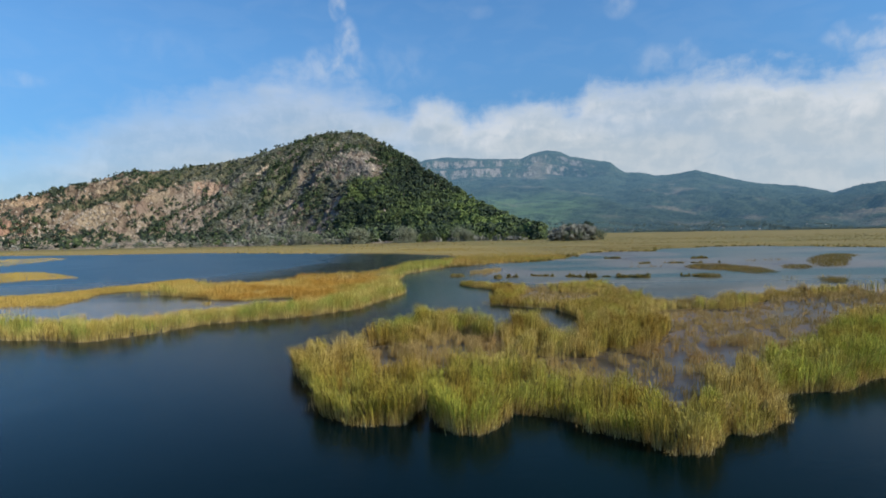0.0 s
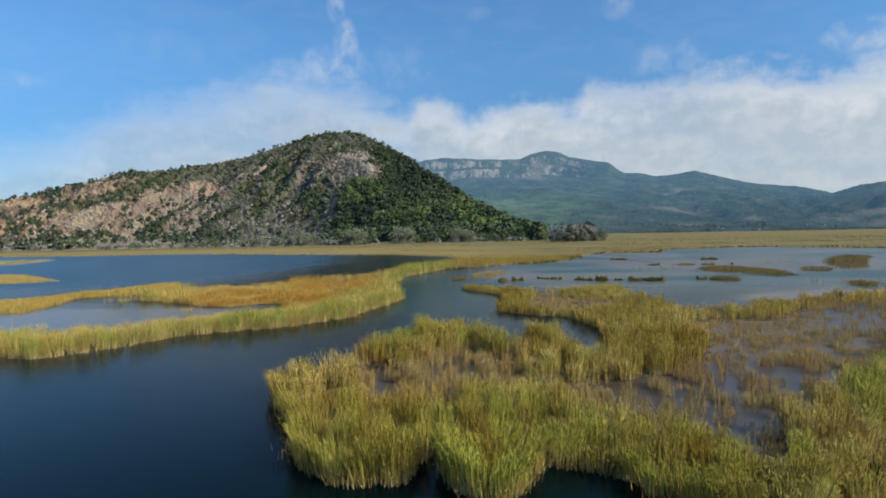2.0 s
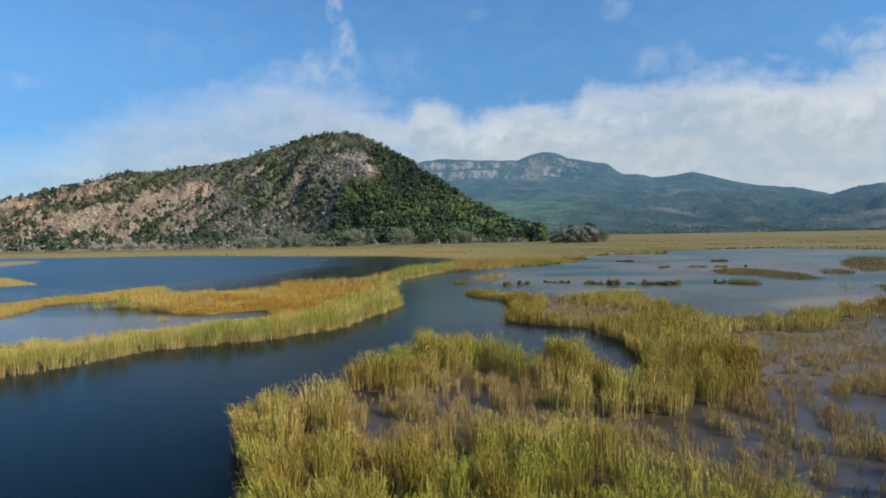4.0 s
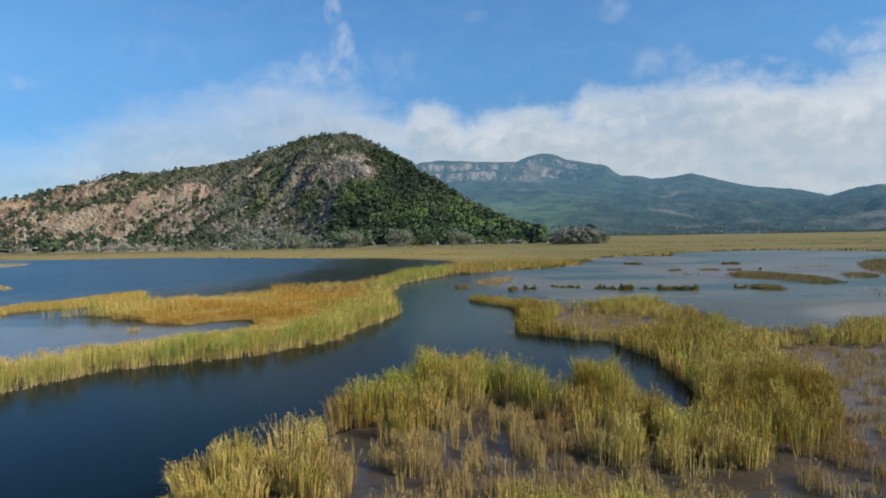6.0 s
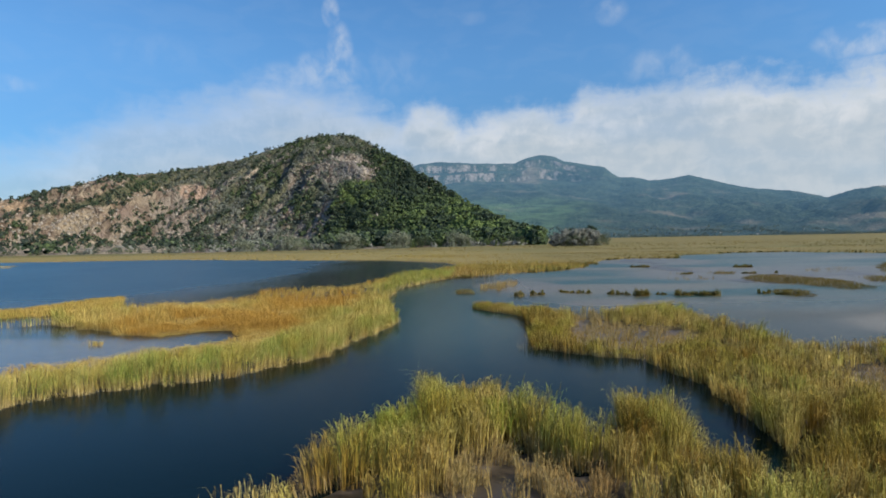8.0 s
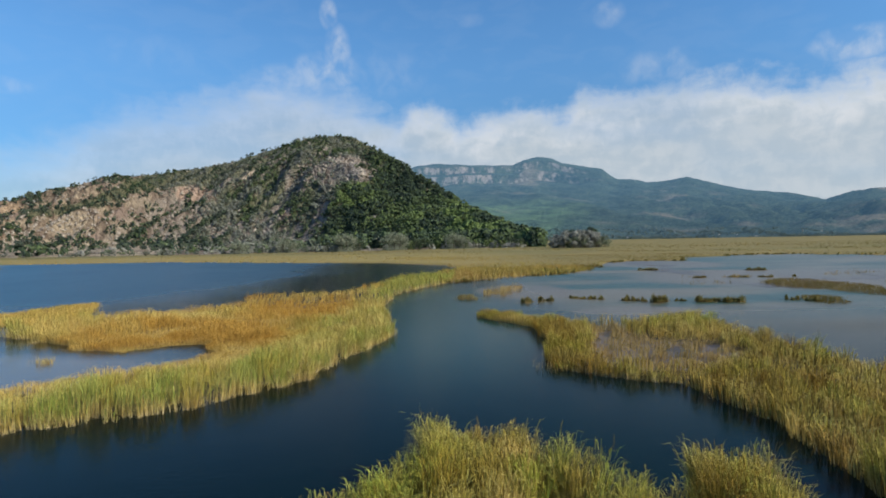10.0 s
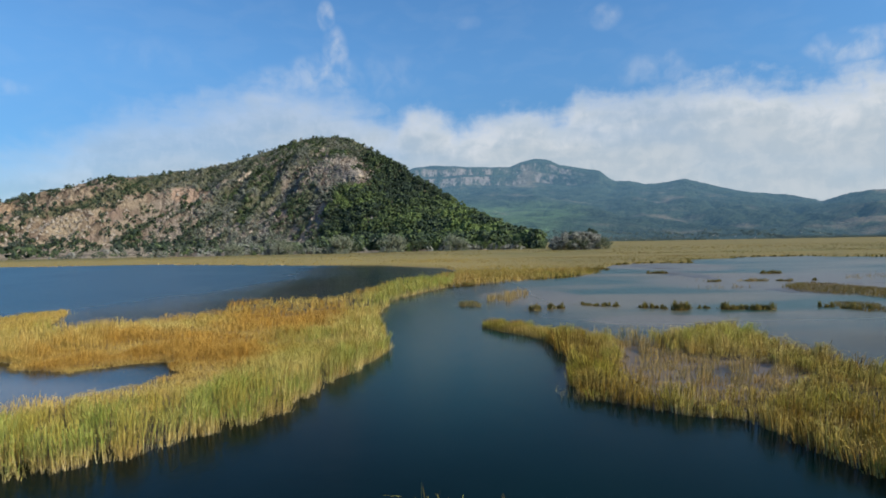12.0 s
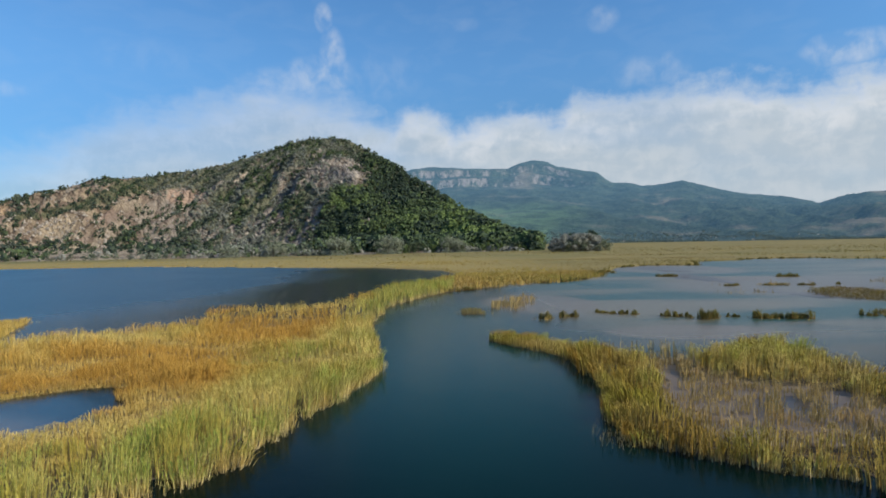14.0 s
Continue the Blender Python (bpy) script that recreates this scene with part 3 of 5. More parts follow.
# The wide marsh beyond, as far as the foot of the hills.
FAR_MARSH = [(1.7, 166), (14.6, 180.5), (28.3, 187), (40, 200), (46, 216), (60, 248), (75, 262), (90, 255), (103, 286), (118, 290), (140, 304), (165, 304),
             (177, 280), (197, 258), (260, 250), (420, 320), (1000, 640), (2400, 1500), (2400, 2100), (-1600, 2100), (-1600, 560), (-320, 352), (-250, 350),
             (-190, 338), (-155, 345), (-110, 326), (-65, 300), (-25, 286), (2, 250), (5, 225), (0, 200), (-6, 186)]
ISLETS = [
    ([(-110, 78), (-80, 83), (-66, 85.5), (-57.5, 87), (-58, 94), (-60, 101), (-60, 107), (-55, 109), (-50, 107.5), (-49, 116), (-53, 124), (-55, 130), (-58.5, 134),
      (-60, 128), (-62, 121), (-66, 112), (-67, 104), (-74, 98), (-110, 92)], 1.5, 0.25, 0.55),
    (ellipse(-34, 85.6, 1.1, 0.8), 1.4, 0.3, 0.3),
    ([(62, 151), (60, 139.5), (64, 135), (65, 130), (66.2, 124), (72, 126), (77, 141), (76, 152), (74, 161), (68, 158)], 1.2, 0.35, 0.5),
    ([(51, 121), (51.5, 116), (54, 115.2), (58.5, 123), (55, 126)], 1.3, 0.35, 0.45),
    ([(95, 152.5), (91, 141), (98, 143), (106, 154), (125, 180), (138, 196), (134, 203), (117, 186), (103, 166)], 1.6, 0.3, 0.3),
    ([(80, 139.5), (82, 135), (85, 136), (92, 148), (87, 149.5)], 1.3, 0.35, 0.25), ([(67, 104), (68, 101.8), (70.8, 102.4), (75, 110), (72, 112)], 1.3, 0.35, 0.25), (ellipse(77.5, 102.6, 1.3, 1.0), 2.6, 0.9, 0.0),
    (ellipse(3.2, 131.5, 2.0, 2.6), 1.6, 0.3, 0.35),
    ([(-125, 131), (-101, 134), (-96, 140), (-89.5, 144.5), (-97, 152), (-114, 168), (-125, 172)], 1.3, 0.2, 0.5),
    ([(-161, 213), (-169, 243), (-175, 268), (-186, 291), (-203, 300), (-215, 290), (-205, 250), (-180, 215)], 0.8, 0.1, 0.05),
    (ellipse(178, 327, 10, 1.6, -36), 1.9, 0.75, 0.35), (ellipse(97, 275, 3.0, 1.3, -25), 1.7, 0.7, 0.3), (ellipse(142, 330, 3.5, 1.2, -10), 1.6, 0.6, 0.4)]
# Low bars of pinkish mud that just break the water of the eastern lagoon.
MUD_BARS = [ellipse(63, 196, 6, 16, 2), ellipse(61, 148, 5, 12, 8), ellipse(88, 158, 9, 5), ellipse(70, 236, 7, 18, 4), ellipse(105, 172, 14, 5, 40), ellipse(58, 86, 9, 4, 20), ellipse(120, 255, 4, 18, -24), ellipse(62, 180, 3, 10, 8),
            ellipse(46, 71, 7, 3, 40)]
# Rows of single tufts in the lagoon: both ends, how many, how tall, how wide.
TUFT_ROWS = [((10.6, 124.4), (12.2, 124.2), 3, 0.9, 0.45), ((13.2, 124.8), (15.8, 125.6), 4, 0.8, 0.4), ((19.0, 129.4), (23.8, 126.0), 10, 0.6, 0.35),
             ((25.8, 124.6), (29.0, 122.8), 8, 0.8, 0.3), ((29.2, 121.5), (31.7, 121.2), 6, 1.15, 0.5), ((33.0, 122.7), (34.8, 122.4), 4, 0.5, 0.25),
             ((35.6, 121.1), (41.7, 119.6), 13, 1.05, 0.5), ((49.0, 122.0), (53.0, 117.8), 9, 0.7, 0.3), ((56.0, 167.3), (59.2, 168.0), 5, 0.6, 0.4),
             ((64.0, 168.4), (68.0, 167.3), 7, 0.6, 0.4), ((70.0, 166.8), (73.2, 166.0), 5, 0.6, 0.4), ((77.5, 166.5), (78.6, 166.2), 2, 0.7, 0.4),
             ((81.0, 191.8), (85.4, 190.4), 9, 0.9, 0.7), ((55.0, 199.7), (60.0, 198.5), 7, 0.8, 0.6)]
FLOODED = [(ellipse(10.5, 143, 3.0, 10.0, -20), 0.6), (ellipse(62, 168, 9, 1.0, -10), 0.45), (ellipse(48, 152, 9, 3), 0.12), (ellipse(95, 172, 10, 4, 30), 0.15),
           (ellipse(68, 166, 6, 1.4, -10), 0.4), (ellipse(15.5, 101.5, 3.2, 3.0), 0.4), (ellipse(50, 84, 6, 4), 0.3), (ellipse(72, 110, 12, 4), 0.1), (ellipse(-60, 80, 12, 3), 0.12)]


def east_ground(x, y):
    on = inside(x, y, EAST_ISLAND)
    for ring in EAST_POOLS:
        on &= ~inside(x, y, ring)
    return on


def west_ground(x, y):
    return inside(x, y, WEST_BANK + WEST_BACK) & ~inside(*warp(x, y, 2.4, 5.5, 23), WEST_POND)


# ---- ground and water ----
def spaced(parts):
    """Grid lines: (start, stop, step) stretches joined end to end."""
    return np.unique(np.concatenate([np.arange(a, b + step * 0.5, step) for a, b, step in parts]).round(3))


def build_ground():
    xs = spaced([(-3400, -1200, 220), (-1200, -320, 80), (-320, -120, 20), (-120, 100, 1.25), (100, 320, 12), (320, 1200, 80), (1200, 3800, 260)])
    ys = spaced([(-900, -100, 200), (-100, 20, 20), (20, 120, 1.25), (120, 300, 3.0), (300, 420, 12), (420, 1200, 60), (1200, 4800, 300)])
    gx, gy = (a.ravel() for a in np.meshgrid(xs, ys))
    wx, wy = warp(gx, gy)
    wet = np.zeros(len(gx), bool)
    for ring in EAST_SPARSE:
        wet |= inside(wx, wy, ring)
    marsh = inside(gx, gy, FAR_MARSH)
    dry = ((west_ground(wx, wy) | east_ground(wx, wy)) & ~wet)
    for k in range(6):
        px, py = wx + 1.3 * math.cos(k * math.tau / 6), wy + 1.3 * math.sin(k * math.tau / 6)
        dry &= west_ground(px, py) | inside(px, py, EAST_ISLAND) | inside(px, py, FAR_MARSH)
    dry |= marsh
    z = np.where(dry, 0.06 + 0.10 * fractal(gx / 3, gy / 3, 9), -0.55 - 0.3 * fractal(gx / 6, gy / 6, 4))
    flat = wet & inside(wx, wy, EAST_ISLAND)
    for ring in EAST_POOLS:
        flat |= inside(wx, wy, ring)
    z = np.where(flat, 0.022 + 0.012 * fractal(gx / 5, gy / 5, 14, 2), z)
    for ring in EAST_POOLS:
        z = np.where(inside(wx, wy, ring), 0.006 + 0.006 * fractal(gx / 5, gy / 5, 14, 2), z)
    for ring in MUD_BARS:
        bar = inside(*warp(gx, gy, 3.5, 6.0, 41), ring) & ~dry & ~flat
        z = np.where(bar, 0.004 + 0.06 * (fractal(gx / 4, gy / 7, 52, 3) - 0.44), z)
    z = np.where(inside(gx, gy, FAR_MARSH) & (gy > 230), 0.25 + 0.5 * fractal(gx / 30, gy / 30, 2), z)
    wide = len(xs)
    cell = (np.arange(len(ys) - 1)[:, None] * wide + np.arange(wide - 1)[None, :]).ravel()
    faces = np.stack([cell, cell + 1, cell + 1 + wide, cell + wide], 1)
    ob = new("ground", mesh_from("ground", np.stack([gx, gy, z], 1), faces, SOIL, smooth=True))
    return tagged(ob, "flat brown marsh soil under reeds and golden grass", "ground", kind="structure")


def build_water():
    xs, ys = np.linspace(-3300, 3700, 15), np.linspace(-880, 2400, 12)
    gx, gy = (a.ravel() for a in np.meshgrid(xs, ys))
    wide = len(xs)
    cell = (np.arange(len(ys) - 1)[:, None] * wide + np.arange(wide - 1)[None, :]).ravel()
    faces = np.stack([cell, cell + 1, cell + 1 + wide, cell + wide], 1)
    ob = new("water", mesh_from("water", np.stack([gx, gy, 0 * gx], 1), faces, WATER))
    return tagged(ob, "still dark blue lake water mirroring the sky", "water", kind="structure")


build_ground()
build_water()

# ---- hills ----
HILL_LINE = [(-1.6, 0.052), (-1.038, 0.062), (-0.894, 0.060), (-0.75, 0.0640), (-0.712, 0.0700), (-0.673, 0.0765), (-0.606, 0.0900), (-0.543, 0.1095), (-0.509, 0.1100), (-0.451, 0.1138),
             (-0.413, 0.1190), (-0.365, 0.1240), (-0.326, 0.1325), (-0.298, 0.1415), (-0.269, 0.1495), (-0.24, 0.1596), (-0.211, 0.1675),
             (-0.182, 0.1715), (-0.153, 0.1712), (-0.125, 0.1665), (-0.096, 0.1480), (-0.068, 0.1280), (-0.04, 0.1110), (-0.002, 0.0850),
             (0.036, 0.0580), (0.074, 0.0340), (0.112, 0.0095), (0.141, -0.0070), (0.155, -0.0140), (0.17, -0.0165)]
RANGE_LINE = [(-0.4, 0.100), (-0.174, 0.1091), (-0.078, 0.1151), (-0.04, 0.1183), (-0.02, 0.1237), (0.008, 0.126), (0.047, 0.1235), (0.094, 0.1208),
              (0.133, 0.1201), (0.152, 0.1303), (0.176, 0.1347), (0.2, 0.1333), (0.219, 0.1244), (0.257, 0.118), (0.286, 0.1128), (0.31, 0.0952),
              (0.334, 0.0957), (0.362, 0.0895), (0.391, 0.091), (0.429, 0.0979), (0.458, 0.0908), (0.497, 0.0806), (0.544, 0.0731), (0.592, 0.0694),
              (0.631, 0.064), (0.664, 0.0567), (0.688, 0.0639), (0.717, 0.0702), (0.753, 0.0743), (0.832, 0.0806), (0.976, 0.061), (1.3, 0.045)]
EYE = 10.0


def along(line, a):
    return np.interp(a, [p[0] for p in line], [p[1] for p in line])


def hill_ridge(a):
    """How far off the crest lies, by its bearing."""
    return np.interp(a, [-1.6, -0.75, -0.51, -0.45, -0.30, -0.19, -0.12, 0.023, 0.09, 0.155, 0.17], [1400, 1280, 1310, 1390, 1400, 1370, 1310, 1120, 900, 660, 620])


def hill_foot(a):
    """Where the slope begins."""
    return np.minimum(np.interp(a, [-1.6, -0.62, -0.49, -0.40, -0.25, -0.14, -0.05, 0.06, 0.155], [1050, 1070, 1100, 1110, 1050, 970, 870, 700, 596]), hill_ridge(a) - 20)


def plain_end(a):
    """Where the grass of the marsh gives way to stony ground."""
    return np.interp(a, [-1.6, -0.66, -0.35, -0.08, 0.06, 0.155], [480, 480, 490, 540, 575, 590])


def sheer(q, seed, warped):
    """Ribs with hollows between them."""
    t = q + 1.1 * (warped - 0.5)
    k = np.floor(t)
    t = t - k
    keen = 0.45 + 0.55 * lattice(k * 1.7 + 0.5, k * 0 + 0.5, seed)
    return np.where(t < 0.45, t / 0.45, (1 - t) / 0.55) ** 1.3 * keen


def hill_height(a, d):
    """The height of the near hill at a bearing and a distance ahead."""
    ridge, foot, flat_end = hill_ridge(a), hill_foot(a), plain_end(a)
    top = np.maximum(along(HILL_LINE, a) * ridge + EYE, 0.0)
    s = np.clip((d - foot) / (ridge - foot), 0, 1)
    low = np.minimum(6.0 * np.clip((d - flat_end) / np.maximum(foot - flat_end, 60), 0, 1) ** 0.7 * np.clip((0.16 - a) / 0.1, 0, 1), top)
    face = s * 0.84 + 0.16 * s * s * (3 - 2 * s)
    base = low + (top - low) * face
    x = a * d
    open_slope = np.sin(np.pi * s) ** 0.75 * np.clip(top / 120, 0, 1)
    bare = np.clip((-0.13 - a) / 0.1, 0, 1)
    bend = fractal(x / 120 + 4, d / 110, 47, 3)
    west = np.clip((-0.34 - a) / 0.12, 0, 1)
    ribs = (26 + 22 * west) * (sheer((x - 0.75 * base) / 84, 3, bend) - 0.4)
    small_ribs = (9 + 3 * west) * (sheer((x - 0.6 * base) / 27, 9, fractal(x / 45, d / 40, 12, 3)) - 0.35)
    craggy = (fractal(x / 90, d / 70, 21, 4) - 0.5) * (30 - 12 * west)
    folds = (fractal(x / 160 + d / 260, d / 300, 33, 3) - 0.5) * 95 * (1 - bare)
    ledge = np.exp(-(((a + 0.142) / 0.032) ** 2)) * 20 * np.clip((s - 0.50) / 0.05, 0, 1) * np.clip((0.95 - s) / 0.35, 0, 1)
    ledge = ledge + 12 * np.exp(-(((a + 0.235) / 0.045) ** 2)) * np.clip((s - 0.66 - 0.6 * (a + 0.235)) / 0.05, 0, 1) * np.clip((0.98 - s) / 0.3, 0, 1)
    z = base + ((ribs + small_ribs) * bare + craggy + folds) * open_slope + ledge * np.clip(np.sin(np.pi * s) * 2, 0, 1) + 5 * np.sin(np.pi * s)
    knolls = (fractal(x / 13, d / 13, 3, 3) - 0.5) * 5.0 * np.clip(s * 8, 0.15, 1)
    behind = np.clip((d - ridge) / 500, 0, 1)
    return np.where(d > ridge, top * (1 - behind) + knolls, z + knolls) - 1.6 * np.clip((flat_end - d) / 25 + 0.3, 0, 1)


def spot_share(a, rise, ca, ce, ra, re, turn=0.0):
    """How near a place on the slope lies to the middle of a patch, by bearing and rise."""
    c, s = math.cos(radians(turn)), math.sin(radians(turn))
    u, v = ((a - ca) * c + (rise - ce) * s) / ra, (-(a - ca) * s + (rise - ce) * c) / re
    return np.exp(-(u * u + v * v))


def green_cover(a, d, z, u):
    """How thickly the slope is grown over, and the parts that make it up."""
    x, rise = a * d, (z - EYE) / d
    patch, spots = fractal(x / 60, d / 60, 101, 4), fractal(x / 15, d / 18, 131, 2)
    woods = np.clip((a - np.interp(rise, [0, 0.035, 0.085, 0.105, 0.15], [-0.195, -0.19, -0.172, -0.105, -0.085]) + 0.07 * (patch - 0.5)) / 0.025, 0, 1)
    west = np.clip((-0.37 - 0.9 * (rise - 0.05) - a) / 0.07, 0, 1)
    band_at = np.interp(a, [-0.66, -0.61, -0.56, -0.51, -0.47, -0.42, -0.37, -0.32], [0.052, 0.057, 0.067, 0.088, 0.101, 0.106, 0.109, 0.123])
    band = np.exp(-(((rise - band_at - 0.012 * (patch - 0.5)) / np.interp(a, [-0.55, -0.48], [0.008, 0.014])) ** 2)) * np.clip((a + 0.69) / 0.04, 0, 1) * np.clip((-0.28 - a) / 0.05, 0, 1)
    crest = np.clip((u - 0.90) / 0.04, 0, 1) * np.clip((a + 0.48) / 0.05, 0, 1)
    cap = spot_share(a, rise, -0.16, 0.165, 0.07, 0.015) + 0.9 * spot_share(a, rise, -0.24, 0.145, 0.12, 0.009, 12)
    belly = spot_share(a, rise, -0.38, 0.035, 0.10, 0.035, 25) + spot_share(a, rise, -0.25, 0.055, 0.09, 0.03) + 0.8 * spot_share(a, rise, -0.30, 0.09, 0.12, 0.012, 35)
    bald = 0.65 * spot_share(a, rise, -0.14, 0.123, 0.030, 0.016) + 0.8 * spot_share(a, rise, -0.25, 0.142, 0.04, 0.008, 12) + spot_share(a, rise, -0.395, 0.079, 0.035, 0.013) + 0.8 * spot_share(a, rise, -0.232, 0.042, 0.016, 0.012)
    bald = bald + 0.9 * spot_share(a, rise, -0.60, 0.079, 0.045, 0.011, 12) + 0.8 * spot_share(a, rise, -0.70, 0.063, 0.03, 0.012) + 0.8 * spot_share(a, rise, -0.58, 0.035, 0.035, 0.02) + 0.6 * spot_share(a, rise, -0.305, 0.115, 0.02, 0.014)
    share = 0.56 + 0.03 * (1 - west) + 1.5 * (patch - 0.5) + 1.7 * (spots - 0.5) - 0.24 * west + 0.9 * woods + 1.4 * band + 0.8 * crest + 1.3 * cap + 0.6 * belly - 0.75 * bald
    return share, patch, woods, west, band, cap, rise


def polar_sheet(name, mat, bearings, rows, height_at, cover_at=None):
    a, r = (v.ravel() for v in np.meshgrid(bearings, rows))
    d = r(a) if callable(r) else r
    z = height_at(a, d)
    wide = len(bearings)
    cell = (np.arange(len(rows) - 1)[:, None] * wide + np.arange(wide - 1)[None, :]).ravel()
    faces = np.stack([cell, cell + 1, cell + 1 + wide, cell + wide], 1)
    blade = np.repeat(cover_at(a, d, z)[:, None], 4, 1) if cover_at else None
    return new(name, mesh_from(name, np.stack([a * d, d, z], 1), faces, mat, blade, smooth=True))


def turf(a, d, z):
    foot = hill_foot(a)
    return np.clip(green_cover(a, d, z, 0.1 + 0.9 * (d - foot) / (hill_ridge(a) + 8 - foot))[0] - 0.48, 0, 1) * (d > foot)


hill_rows = np.concatenate([np.linspace(430, 870, 60), np.linspace(876, 1040, 42), np.linspace(1043, 1430, 135), np.linspace(1450, 1900, 10)])
hill = polar_sheet("hill", HILL, np.concatenate([np.linspace(-1.6, -0.8, 40), np.linspace(-0.795, 0.172, 370)]), hill_rows, hill_height, turf)
tagged(hill, "steep rocky limestone hill dotted with dark green scrub", "hill", kind="structure")


def range_ridge(a):
    return np.interp(a, [-0.4, 0.2, 0.42, 0.60, 0.74, 1.3], [4450, 4350, 3750, 3500, 3100, 2900])


def range_height(a, d):
    ridge = range_ridge(a)
    s = np.clip((d - 1500) / (ridge - 1500), 0, 1)
    skyline, broad_line = along(RANGE_LINE, a), sum(along(RANGE_LINE, a + k * 0.03) for k in range(-4, 5)) / 9
    top = (broad_line + (skyline - broad_line) * s**3) * ridge + EYE
    cliff_zone = np.clip((0.36 - a) / 0.14, 0, 1)
    soft = s**1.55
    step = np.interp(s, [0, 0.55, 0.86, 0.875, 0.885, 0.90, 1.0], [0, 0.36, 0.66, 0.79, 0.81, 0.92, 1.0])
    face = soft * (1 - cliff_zone) + step * cliff_zone
    x = a * d
    folds = (fractal(x / 420, d / 520, 41, 5) - 0.5) * 170 * np.sin(np.pi * s) ** 0.9
    spurs = -np.abs(fractal(x / 330 + 3, d / 900, 52, 3) - 0.5) * 190 * np.sin(np.pi * s)
    rough = (fractal(x / 60, d / 60, 61, 3) - 0.5) * 16 * np.clip(s * 6, 0, 1)
    z = top * face + folds * (1 - 0.6 * cliff_zone) + spurs * (1 - 0.5 * cliff_zone) + rough + 20 * np.sin(np.pi * s)
    return np.where(d > ridge, top * (1 - np.clip((d - ridge) / 900, 0, 1)) + rough * 0.5, np.maximum(z, -1.0 + 2 * s))


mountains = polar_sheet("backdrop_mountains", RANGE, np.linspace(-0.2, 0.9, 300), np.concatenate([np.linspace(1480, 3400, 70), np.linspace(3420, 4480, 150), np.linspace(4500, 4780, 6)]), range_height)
tagged(mountains, "distant blue green wooded mountain range with pale cliffs and painted haze", "mountains", kind="structure")


# ---- reeds ----
def scatter(ring_box, step, rng):
    x0, x1, y0, y1 = ring_box
    gx, gy = (a.ravel() for a in np.meshgrid(np.arange(x0, x1, step), np.arange(y0, y1, step)))
    return gx + rng.uniform(-0.6, 0.6, len(gx)) * step, gy + rng.uniform(-0.6, 0.6, len(gy)) * step


def tussock(x, y, size, seed):
    """Each plant's place in its tussock: offset from the middle, and two numbers that belong to the tussock."""
    gx, gy = np.floor(x / size), np.floor(y / size)
    best = np.full(len(x), 1e9)
    ox, oy, one, two = np.zeros(len(x)), np.zeros(len(x)), np.zeros(len(x)), np.zeros(len(x))

    def chance(a, b, k):
        h = np.sin(a * 91.7 + b * 233.1 + seed * 17.3 + k * 51.9) * 9631.7
        return h - np.floor(h)

    for i in (-1, 0, 1):
        for j in (-1, 0, 1):
            a, b = gx + i, gy + j
            dx, dy = x - (a + 0.15 + 0.7 * chance(a, b, 1)) * size, y - (b + 0.15 + 0.7 * chance(a, b, 2)) * size
            d = dx * dx + dy * dy
            nearer = d < best
            best = np.where(nearer, d, best)
            ox, oy = np.where(nearer, dx, ox), np.where(nearer, dy, oy)
            one, two = np.where(nearer, chance(a, b, 3), one), np.where(nearer, chance(a, b, 4), two)
    return ox / size, oy / size, one, two


CLUMP = 1.5


